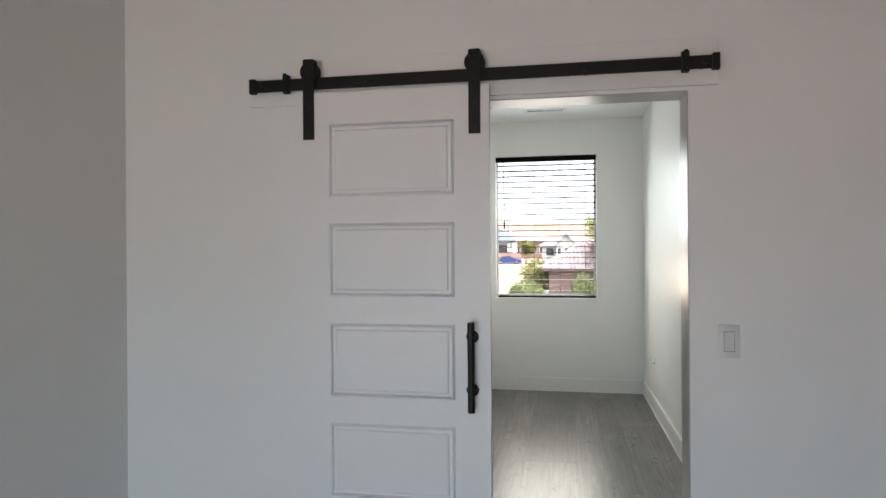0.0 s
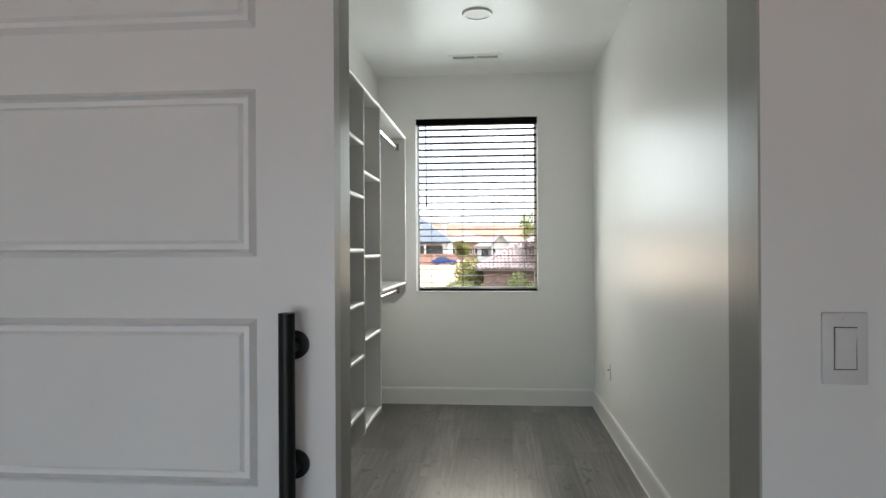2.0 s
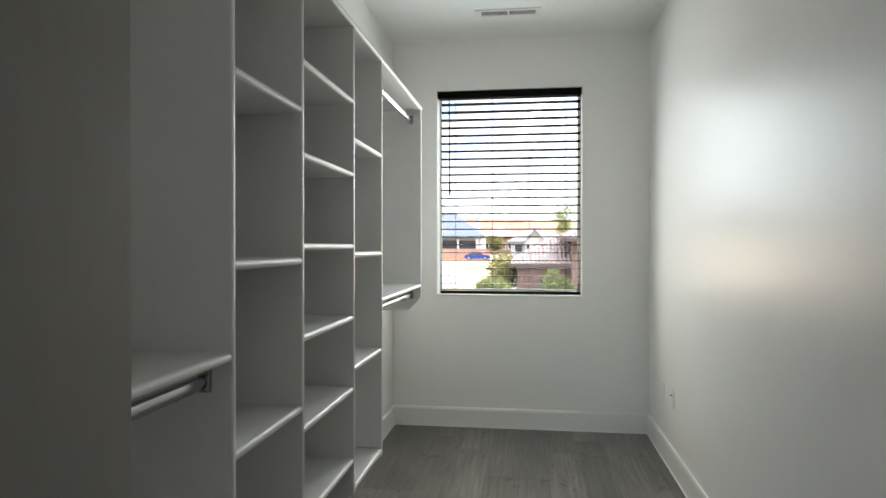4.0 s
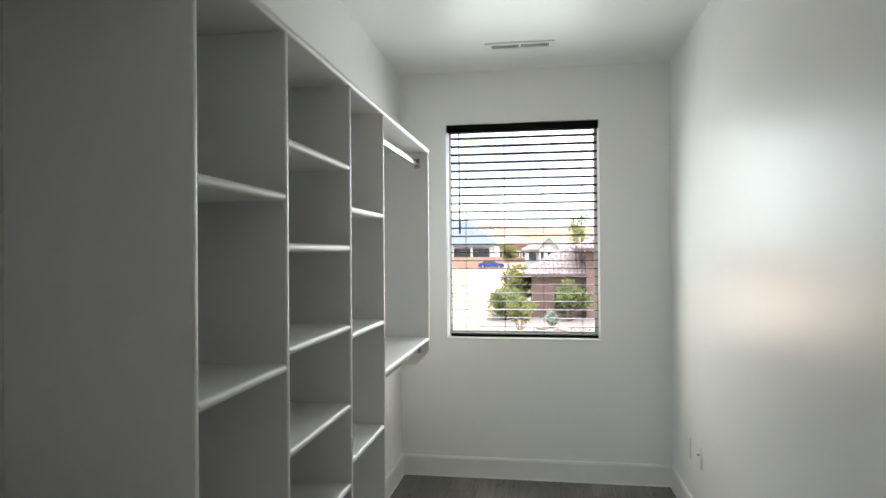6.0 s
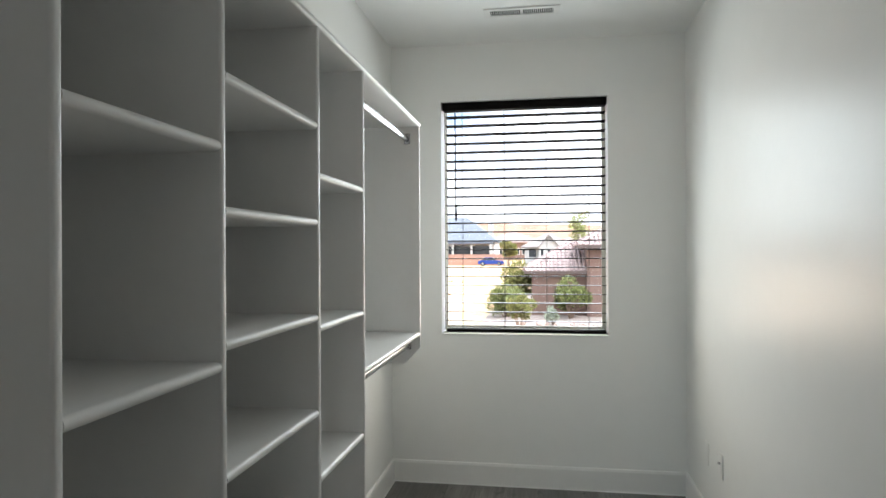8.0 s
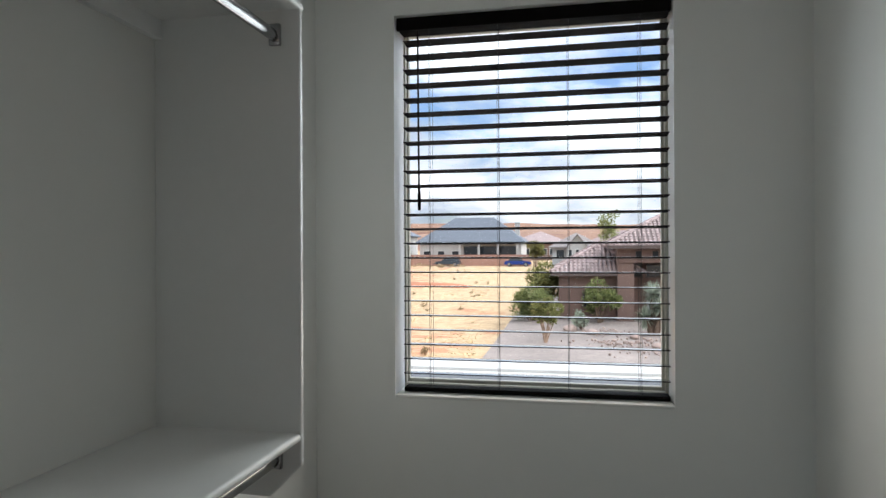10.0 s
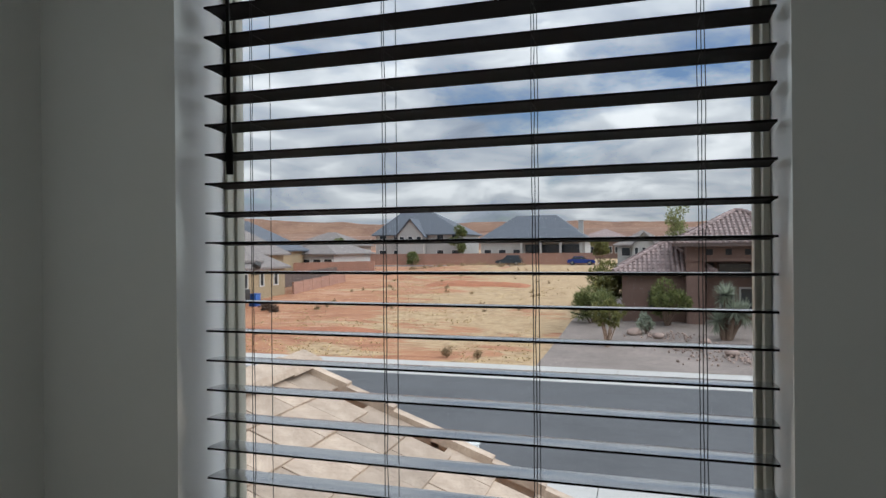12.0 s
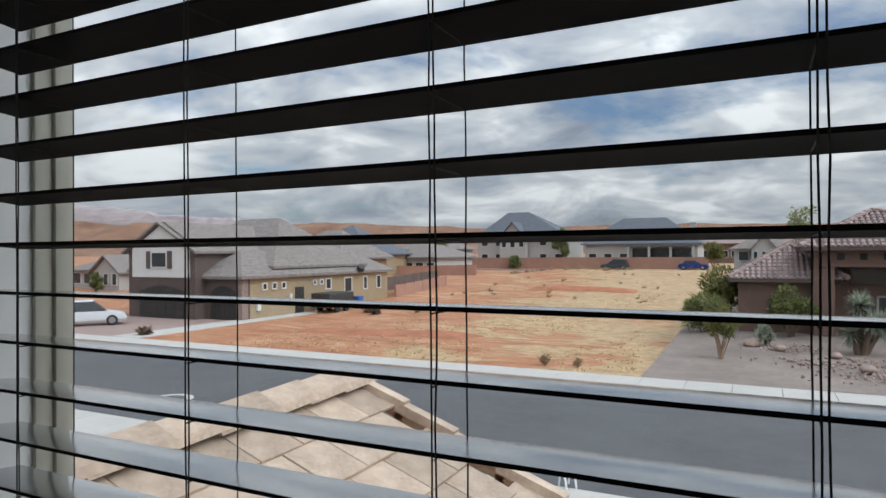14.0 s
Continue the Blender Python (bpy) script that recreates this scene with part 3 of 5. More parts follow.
# ---- outdoor materials ----
M_ROAD = paint("asphalt", (0.088, 0.088, 0.092), 0.85, var=0.14, scale=0.35, bump=0.3, bscale=40)
M_CONC = paint("concrete", (0.45, 0.43, 0.4), 0.8, var=0.08, scale=0.8, bump=0.2, bscale=30)
M_TILE = paint("sand_roof_tile", (0.37, 0.27, 0.195), 0.75, var=0.16, scale=5, island=0.18, bump=0.3, bscale=60, col2=(0.44, 0.345, 0.265))
M_UNDER = paint("roof_underlay", (0.05, 0.045, 0.04), 0.9, var=0.1, scale=5)
M_RTILE = paint("rose_barrel_tile", (0.29, 0.215, 0.2), 0.75, var=0.18, scale=2.5, island=0.2)
M_STUCCO = paint("rose_stucco", (0.17, 0.105, 0.082), 0.85, var=0.06, scale=1.5, bump=0.3, bscale=25)
M_TAN = paint("tan_stucco", (0.32, 0.245, 0.15), 0.85, var=0.06, scale=1.0)
M_BROWN = paint("brown_stucco", (0.10, 0.072, 0.062), 0.85, var=0.06, scale=1.0)
M_SIDING = paint("white_siding", (0.62, 0.60, 0.57), 0.8, var=0.04, scale=1.0)
M_CREAM = paint("cream_stucco", (0.41, 0.395, 0.375), 0.85, var=0.05, scale=0.6)
M_GREYW = paint("grey_stucco", (0.40, 0.38, 0.36), 0.85, var=0.05, scale=0.6)
M_SHGL = paint("brown_grey_shingle", (0.22, 0.19, 0.175), 0.85, var=0.32, scale=2.2, stretch=(1, 1, 6))
M_SLATE = paint("blue_grey_shingle", (0.105, 0.115, 0.135), 0.85, var=0.18, scale=1.4, stretch=(1, 1, 5))
M_BLOCK = paint("red_block", (0.36, 0.20, 0.145), 0.9, var=0.1, scale=0.7)
M_BLOCKD = paint("dark_block", (0.13, 0.09, 0.075), 0.9, var=0.1, scale=0.7)
M_DGLASS = paint("dark_glass", (0.03, 0.035, 0.04), 0.12, var=0.1, scale=1)
M_GARAGE = paint("garage_door", (0.03, 0.026, 0.024), 0.6, var=0.08, scale=2)
M_LEAF = leafy(paint("leaf_green", (0.13, 0.155, 0.045), 0.7, var=0.25, scale=2, island=0.4, col2=(0.2, 0.22, 0.08)))
M_OLIVE = leafy(paint("leaf_olive", (0.21, 0.205, 0.068), 0.7, var=0.25, scale=2, island=0.4))
M_SAGE = leafy(paint("leaf_sage", (0.3, 0.33, 0.25), 0.7, var=0.2, scale=2, island=0.35))
M_POPLAR = leafy(paint("leaf_pale", (0.30, 0.32, 0.13), 0.7, var=0.25, scale=2, island=0.4))
M_DEAD = leafy(paint("dead_brush", (0.40, 0.29, 0.17), 0.9, var=0.25, scale=2, island=0.35))
M_BARK = paint("bark", (0.15, 0.10, 0.07), 0.9, var=0.2, scale=6, bump=0.4, bscale=20)
M_ROCK = paint("red_rock", (0.34, 0.25, 0.21), 0.9, var=0.2, scale=3, island=0.3)
M_STEMS = paint("dry_stems", (0.33, 0.22, 0.15), 0.9, var=0.2, scale=6)
M_TYRE = paint("tyre", (0.02, 0.02, 0.02), 0.8, var=0.1, scale=10)
M_SILVER = paint("silver_car", (0.62, 0.63, 0.65), 0.25, metal=0.2, var=0.02, scale=2)
M_DGREY = paint("dark_car", (0.06, 0.07, 0.08), 0.25, metal=0.2, var=0.02, scale=2)
M_BLUE = paint("blue_car", (0.02, 0.045, 0.22), 0.25, metal=0.1, var=0.03, scale=2)
M_BIN = paint("blue_bin", (0.03, 0.10, 0.33), 0.5, var=0.05, scale=2)
M_WHITE = paint("white_paint", (0.75, 0.75, 0.74), 0.5, var=0.03, scale=5)
M_HILL = paint("red_hill", (0.25, 0.10, 0.055), 0.95, var=0.3, scale=0.02, col2=(0.23, 0.135, 0.085), stretch=(1, 1, 3))
M_MESA = paint("pale_mesa", (0.36, 0.31, 0.31), 0.95, var=0.18, scale=0.012, stretch=(1, 1, 6))


def ground_material():
    m = bpy.data.materials.new("desert_ground")
    m.use_nodes = True
    t = m.node_tree
    b = t.nodes["Principled BSDF"]
    b.inputs["Roughness"].default_value = 0.95
    tc = t.nodes.new("ShaderNodeTexCoord")

    def nz(scale, detail=6.0, sy=1.0, dist=0.0):
        mp = t.nodes.new("ShaderNodeMapping")
        mp.inputs["Scale"].default_value = (1, sy, 1)
        t.links.new(tc.outputs["Object"], mp.inputs[0])
        n = node(t, "ShaderNodeTexNoise", Scale=scale, Detail=detail, Roughness=0.62, Distortion=dist)
        t.links.new(mp.outputs[0], n.inputs["Vector"])
        return n.outputs[0]
    dirt = ramp(t, nz(0.5), [(0.3, (0.25, 0.09, 0.04)), (0.5, (0.38, 0.16, 0.075)), (0.72, (0.45, 0.24, 0.13))])
    dirt = mix(t, 0.45, dirt, ramp(t, nz(5.0), [(0.3, (0.22, 0.09, 0.045)), (0.7, (0.48, 0.27, 0.14))]))
    grass = ramp(t, nz(1.3, 8.0), [(0.3, (0.23, 0.13, 0.065)), (0.46, (0.41, 0.265, 0.145)), (0.68, (0.54, 0.39, 0.235))])
    grass = mix(t, 0.35, grass, ramp(t, nz(6.0), [(0.35, (0.15, 0.085, 0.04)), (0.6, (0.47, 0.36, 0.19))]))
    # raked and rain-washed streaks in the red soil, dark dead tufts in the grass
    streak = ramp(t, nz(0.28, 6.0, 3.2, 1.6), [(0.5, (0, 0, 0)), (0.62, (0.75, 0.75, 0.75))])
    dirt = mix(t, streak, dirt, (0.24, 0.085, 0.042))
    pale = ramp(t, nz(0.16, 5.0, 3.0, 1.0), [(0.55, (0, 0, 0)), (0.66, (0.5, 0.5, 0.5))])
    dirt = mix(t, pale, dirt, (0.56, 0.36, 0.24))
    fleck = ramp(t, nz(1.7, 5.0, 1.6), [(0.56, (0, 0, 0)), (0.66, (0.7, 0.7, 0.7))])
    grass = mix(t, fleck, grass, (0.17, 0.105, 0.055))
    # dry grass takes over to the east and to the back of the lot
    sep = t.nodes.new("ShaderNodeSeparateXYZ")
    t.links.new(tc.outputs["Object"], sep.inputs[0])

    def lin(a, ka, b2, kb, c):
        m1, m2, m3 = (t.nodes.new("ShaderNodeMath") for _ in range(3))
        m1.operation = m2.operation = "MULTIPLY_ADD"
        t.links.new(a, m1.inputs[0])
        m1.inputs[1].default_value, m1.inputs[2].default_value = ka, c
        t.links.new(b2, m2.inputs[0])
        m2.inputs[1].default_value = kb
        t.links.new(m1.outputs[0], m2.inputs[2])
        m3.operation = "ADD"
        t.links.new(m2.outputs[0], m3.inputs[0])
        return m3
    s = lin(sep.outputs[0], 0.055, sep.outputs[1], 0.014, 0.66)
    w = t.nodes.new("ShaderNodeMath")
    w.operation = "MULTIPLY_ADD"
    t.links.new(nz(0.10, 7.0, 2.2, 0.8), w.inputs[0])
    w.inputs[1].default_value, w.inputs[2].default_value = 4.6, -2.3
    t.links.new(w.outputs[0], s.inputs[1])
    col = mix(t, ramp(t, s.outputs[0], [(0.40, (0, 0, 0)), (0.58, (1, 1, 1))]), dirt, grass)
    t.links.new(col, b.inputs["Base Color"])
    bp = t.nodes.new("ShaderNodeBump")
    bp.inputs["Strength"].default_value, bp.inputs["Distance"].default_value = 0.6, 0.08
    t.links.new(nz(2.5, 8.0), bp.inputs["Height"])
    t.links.new(bp.outputs[0], b.inputs["Normal"])
    return m


M_GROUND = ground_material()
M_YARD = paint("yard_gravel", (0.24, 0.195, 0.17), 0.95, var=0.2, scale=0.5, bump=0.5, bscale=12)
ZG, ZFAR = -3.2, -1.42


def lie(x, y):
    """Height of the natural ground."""
    if y < 28.5:
        return ZG
    k = min(1, max(0, (y - 44) / 58))
    h = ZG + (ZFAR - ZG) * k
    if 30 < y < 104:
        f = min(1, (y - 30) / 8, (104 - y) / 6) * min(1, max(0, (x + 33) / 5)) * min(1, max(0, (40 - x) / 5))
        h += f * (0.22 * noise.noise((x * 0.09, y * 0.07, 0)) + 0.08 * noise.noise((x * 0.5, y * 0.4, 3)))
        h += f * 0.55 * math.exp(-((y - 95) / 5) ** 2)
    if y > 118:
        h += (y - 118) * 0.012
    return h


def make_ground():
    def axis(lo, hi, step, far):
        inner = list(np.arange(lo, hi + 0.01, step))
        return [-far, -far / 3, lo - 120, lo - 30] + inner + [hi + 30, hi + 120, far / 3, far]
    xs, ys = axis(-70, 40, 1.6, 2600), axis(-2, 122, 1.6, 2600)
    ys = [y for y in ys if y > -500]
    verts = [(x, y, min(lie(x, y), ZFAR + 6) - (0.25 if 14.5 < y < 28 or 105 < y < 113 else 0)) for y in ys for x in xs]
    n = len(xs)
    faces = [(j * n + i, j * n + i + 1, (j + 1) * n + i + 1, (j + 1) * n + i) for j in range(len(ys) - 1) for i in range(n - 1)]
    me = bpy.data.meshes.new("ground")
    me.from_pydata(verts, [], faces)
    me.materials.append(M_GROUND)
    me.shade_smooth()
    tagged(new("ground", me), "red desert soil with patches of dry yellow grass", kind="structure")
    structure("road", box(-260, 260, 16.7, 26.35, ZG - 0.3, ZG - 0.11), M_ROAD, "grey asphalt residential street")
    structure("road_far", box(-260, 260, 105.5, 112.5, ZFAR - 0.3, ZFAR - 0.04), M_ROAD, "far grey asphalt street")
    for nm, y0, y1, y2 in (("pavement", 26.35, 26.85, 28.5), ("pavement_near", 16.7, 16.2, 14.4)):
        bm = bmesh.new()
        ya, yb = sorted((y0, y1))
        bx(bm, -260, 260, ya, yb, ZG - 0.3, ZG - 0.10)
        k = 0.17 if y1 > y0 else -0.17
        yc, yd = sorted((y1, y1 + k))
        bx(bm, -260, 260, yc, yd, ZG - 0.3, ZG + 0.03, bev=0.02)
        structure(nm + "_kerb", bm, M_CONC, "pale concrete kerb and gutter")
        walk_slabs = bmesh.new()
        ya, yb = sorted((y1 + k, y2))
        x = -120.0
        while x < 60:
            bx(walk_slabs, x + 0.008, x + 1.512, ya + 0.005, yb, ZG - 0.3, ZG + 0.03)
            x += 1.52
        structure(nm, walk_slabs, M_CONC, "pale concrete pavement slabs")
    bm = bmesh.new()
    rod(bm, (-18.3, 19.0, ZG - 0.2), (-18.3, 19.0, ZG - 0.105), 0.75, 32)
    tagged(new("manhole_collar", mesh("manhole_collar", bm, M_CONC)), "pale concrete collar round a street manhole", "manhole")
    bm = bmesh.new()
    rod(bm, (-18.3, 19.0, ZG - 0.2), (-18.3, 19.0, ZG - 0.1), 0.5, 32)
    tagged(new("manhole_cover", mesh("manhole_cover", bm, M_ROAD)), "round dark iron manhole cover in the street", "manhole")
    # drive in front of the house below and drive of the house across the street
    structure("driveway_near", box(-3.0, 5.5, 8.5, 13.9, ZG - 0.3, ZG + 0.02), M_CONC, "pale concrete driveway")
    bm = box(-52, -34.2, 28.5, 37.8, ZG - 0.3, ZG + 0.035)
    structure("driveway_far", bm, paint("brown_paver", (0.30, 0.215, 0.19), 0.85, var=0.12, scale=1.5, bump=0.2, bscale=10), "brown paved driveway")
    structure("path_far", box(-34.2, -32.0, 28.5, 52, ZG - 0.3, ZG + 0.045), M_CONC, "pale concrete strip beside a house")
    # raised gravel yard of the neighbour
    bm = bmesh.new()
    rows = [(28.5, ZG + 0.02), (31, ZG + 0.1), (35, ZG + 0.35), (39, ZG + 0.6), (60, ZG + 0.75)]
    prev = None
    for y, z in rows:
        row = [bm.verts.new((x, y, z + 0.06 * noise.noise((x * 0.4, y * 0.4, 0)))) for x in [-4.6 + (y - 28.5) * 0.03 + i * 1.1 for i in range(42)]]
        if prev:
            for i in range(len(row) - 1):
                bm.faces.new((prev[i], prev[i + 1], row[i + 1], row[i]))
        prev = row
    structure("ground_yard", bm, M_YARD, "pinkish-grey gravel front yard", True)


make_ground()


# ---- hills ----
def ridge(name, y, h0, amp, seed, mat, x0, x1, label, taper=0.0):
    bm = bmesh.new()
    cols = 140
    prof = [(0.0, 0.0), (0.35, 0.42), (0.6, 0.72), (0.8, 0.95), (1.0, 1.0), (1.6, 0.9)]
    rows = [[] for _ in prof]
    for i in range(cols + 1):
        x = x0 + (x1 - x0) * i / cols
        top = h0 + amp * noise.noise((x * 0.006, seed, 0)) + amp * 0.35 * noise.noise((x * 0.03, seed, 5)) - taper * i / cols
        for r, (d, k) in enumerate(prof):
            jit = 0.12 * top * noise.noise((x * 0.04, d * 3, seed + 9))
            rows[r].append(bm.verts.new((x, y + d * 120, -2 + (top + 2) * k + (jit if 0 < d < 1 else 0))))
    for a, b in zip(rows, rows[1:]):
        for i in range(cols):
            bm.faces.new((a[i], a[i + 1], b[i + 1], b[i]))
    tagged(new(name, mesh(name, bm, mat, True)), label, kind="structure")


ridge("backdrop_hill_near", 320, 15, 4, 1.7, M_HILL, -640, 260, "low red desert hills", taper=4)
ridge("backdrop_hill_mid", 620, 66, 8, 7.3, M_HILL, -1300, 500, "red desert ridge", taper=54)
ridge("backdrop_mesa", 1500, 305, 14, 3.1, M_MESA, -3400, -500, "pale layered mesa on the horizon", taper=300)
ridge("backdrop_mesa_far", 1700, 62, 14, 5.1, M_MESA, -900, 1500, "distant hazy mesas on the horizon", taper=5)


# ---- houses ----
def hip_roof(bm, x0, x1, y0, y1, ze, zr, over=0.45, rx=None, ry=None):
    """A hip roof with its ridge along the longer side (or given)."""
    x0, x1, y0, y1 = x0 - over, x1 + over, y0 - over, y1 + over
    w = min(x1 - x0, y1 - y0) / 2
    if rx is None:
        rx = (x0 + w, x1 - w)
    if ry is None:
        ry = (y0 + w, y1 - w)
    e = [bm.verts.new(p) for p in ((x0, y0, ze), (x1, y0, ze), (x1, y1, ze), (x0, y1, ze))]
    u = [bm.verts.new((p[0], p[1], ze - 0.2)) for p in ((x0, y0), (x1, y0), (x1, y1), (x0, y1))]
    if rx[1] - rx[0] > 0.01:
        a, b = bm.verts.new((rx[0], (ry[0] + ry[1]) / 2, zr)), bm.verts.new((rx[1], (ry[0] + ry[1]) / 2, zr))
        bm.faces.new((e[0], e[1], b, a)), bm.faces.new((e[1], e[2], b)), bm.faces.new((e[2], e[3], a, b)), bm.faces.new((e[3], e[0], a))
    else:
        xm = (rx[0] + rx[1]) / 2
        a, b = bm.verts.new((xm, ry[0], zr)), bm.verts.new((xm, ry[1] + 0.001, zr))
        bm.faces.new((e[0], e[1], a)), bm.faces.new((e[1], e[2], b, a)), bm.faces.new((e[2], e[3], b)), bm.faces.new((e[3], e[0], a, b))
    bm.faces.new(u[::-1])
    for i in range(4):
        bm.faces.new((u[i], u[(i + 1) % 4], e[(i + 1) % 4], e[i]))
    return bm


def gable_roof(bm, x0, x1, y0, y1, ze, zr, over=0.4, th=0.18):
    """A gable roof with its ridge along y."""
    xm, k = (x0 + x1) / 2, (zr - ze) / ((x1 - x0) / 2)
    pts = [(x0 - over, ze - over * k), (xm, zr), (x1 + over, ze - over * k), (x1 + over, ze - over * k - th), (xm, zr - th), (x0 - over, ze - over * k - th)]
    return prism(bm, pts, y0 - over, y1, "y")


def pane_window(parent, x0, x1, y, z0, z1, axis="x", frame_mat=None, depth=0.1, name="window"):
    """A framed window on a wall; along x (facing -y) or along y (facing +x)."""
    f, g = bmesh.new(), bmesh.new()
    t = 0.09
    fm = frame_mat or M_SIDING

    def put(bm, a0, a1, b0, b1, d0, d1):
        if axis == "x":
            bx(bm, a0, a1, y - d1, y - d0, b0, b1)
        else:
            bx(bm, y + d0, y + d1, a0, a1, b0, b1)
    put(f, x0, x0 + t, z0, z1, 0, depth), put(f, x1 - t, x1, z0, z1, 0, depth)
    put(f, x0 + t, x1 - t, z0, z0 + t, 0, depth), put(f, x0 + t, x1 - t, z1 - t, z1, 0, depth)
    put(g, x0 + t, x1 - t, z0 + t, z1 - t, 0.0, depth * 0.4)
    w = part(name, f, fm, parent, smooth=False)
    part("pane", g, M_DGLASS, w, "dark glass", smooth=False)
    return w


def make_house_garage():
    h = thing("house", "brown and tan two-storey stucco house with arched garage doors", "house", (-38, 45, ZG))
    inv = Matrix.Translation((38, -45, -ZG))

    def put(name, bm, mat, label="", parent=None):
        return part(name, bm, mat, parent or h, label, smooth=False)
    z0 = ZG - 0.3
    bm = box(-44.0, -37.0, 37.2, 50, z0, 2.0)
    prism(bm, [(-44.0, 2.0), (-37.0, 2.0), (-40.5, 4.0)], 37.2, 37.5, "y")
    put("wall", bm, M_BROWN, "brown stucco wall")
    bm = box(-43.5, -37.5, 37.1, 37.2, -0.15, 2.0)
    prism(bm, [(-43.5, 2.0), (-37.5, 2.0), (-40.5, 3.7)], 37.1, 37.2, "y")
    put("gable_cladding", bm, M_SIDING, "off-white gable cladding")
    put("wall", box(-37.0, -33.5, 38.2, 39, z0, -0.2), M_BROWN, "brown stucco garage front")
    put("wall", box(-37.0, -33.5, 39, 58, z0, -0.2), M_TAN, "tan stucco side wall")
    put("wall", box(-46, -34, 42, 54, -0.2, 0.6), M_TAN, "tan upper wall")
    put("corner_stone", box(-33.85, -33.4, 38.1, 38.7, z0, -0.3), M_ROCK, "stone corner pier")
    bm = bmesh.new()
    gable_roof(bm, -44.0, -37.0, 37.2, 50, 2.0, 4.0)
    put("roof", bm, M_SHGL, "brown-grey shingle gable roof")
    put("roof", hip_roof(bmesh.new(), -38.4, -33.5, 38.2, 58, -0.05, 1.75), M_SHGL, "brown-grey hip roof")
    put("roof", hip_roof(bmesh.new(), -46, -34, 42, 54, 0.6, 4.7, rx=(-43.0, -38.4)), M_SHGL, "brown-grey main hip roof")

    def garage(x0, x1, y, label):
        n, zt = 14, -0.75
        pts = [(x0, ZG)] + [(x0 + (x1 - x0) * i / n, zt - 0.45 + 0.45 * math.sin(math.pi * i / n)) for i in range(n + 1)] + [(x1, ZG)]
        bm = bmesh.new()
        prism(bm, pts, y - 0.05, y, "y")
        g = put("garage_door", bm, M_GARAGE, label)
        for k in range(4):
            zz = ZG + 0.12 + k * 0.48
            bm = bmesh.new()
            for i in range(5):
                a = x0 + 0.1 + (x1 - x0 - 0.1) * i / 5
                bx(bm, a, a + (x1 - x0) / 5 - 0.1, y - 0.075, y - 0.05, zz, zz + 0.38)
            put("door_section", bm, M_GARAGE, "", g)
    garage(-42.8, -38.0, 37.2, "dark arched double garage door")
    garage(-36.5, -34.1, 38.2, "dark arched single garage door")
    w = pane_window(h, -41.4, -39.7, 37.1, 0.55, 1.75)
    for x in (-41.9, -39.65):
        put("shutter", box(x, x + 0.42, 37.02, 37.1, 0.5, 1.8), M_BROWN, "dark shutter", w)
    for i in range(3):
        pane_window(h, 40.2 + i * 1.05, 40.75 + i * 1.05, -33.5, -1.15, -0.6, "y")
    for i in range(2):
        pane_window(h, 46.2 + i * 0.9, 46.7 + i * 0.9, -33.5, -1.05, -0.6, "y")
    for y, w2, za in ((47.9, 0.8, -1.5), (50.6, 1.2, -1.9), (53.6, 0.7, -1.8), (55.9, 0.8, -1.8)):
        pane_window(h, y, y + w2, -33.5, za, -0.55, "y")
    put("door", box(-33.5, -33.42, 44.0, 45.0, ZG, -1.1), M_GARAGE, "dark side door")
    for y, z, s in ((39.6, -2.6, 0.35), (40.4, -2.0, 0.25), (43.2, -1.9, 0.25)):
        put("meter_box", box(-33.5, -33.32, y, y + s, z, z + s * 1.3), M_SIDING, "small grey meter box")
    bm = bmesh.new()
    rod(bm, (-33.0, 52.5, 0.1), (-32.8, 52.4, 0.35), 0.38, 20, 0.3)
    rod(bm, (-33.4, 52.6, -0.1), (-33.0, 52.5, 0.1), 0.04, 6)
    put("satellite_dish", bm, M_GARAGE, "dark satellite dish")
    for c in h.children_recursive:
        if c.parent == h:
            c.matrix_parent_inverse = inv


make_house_garage()


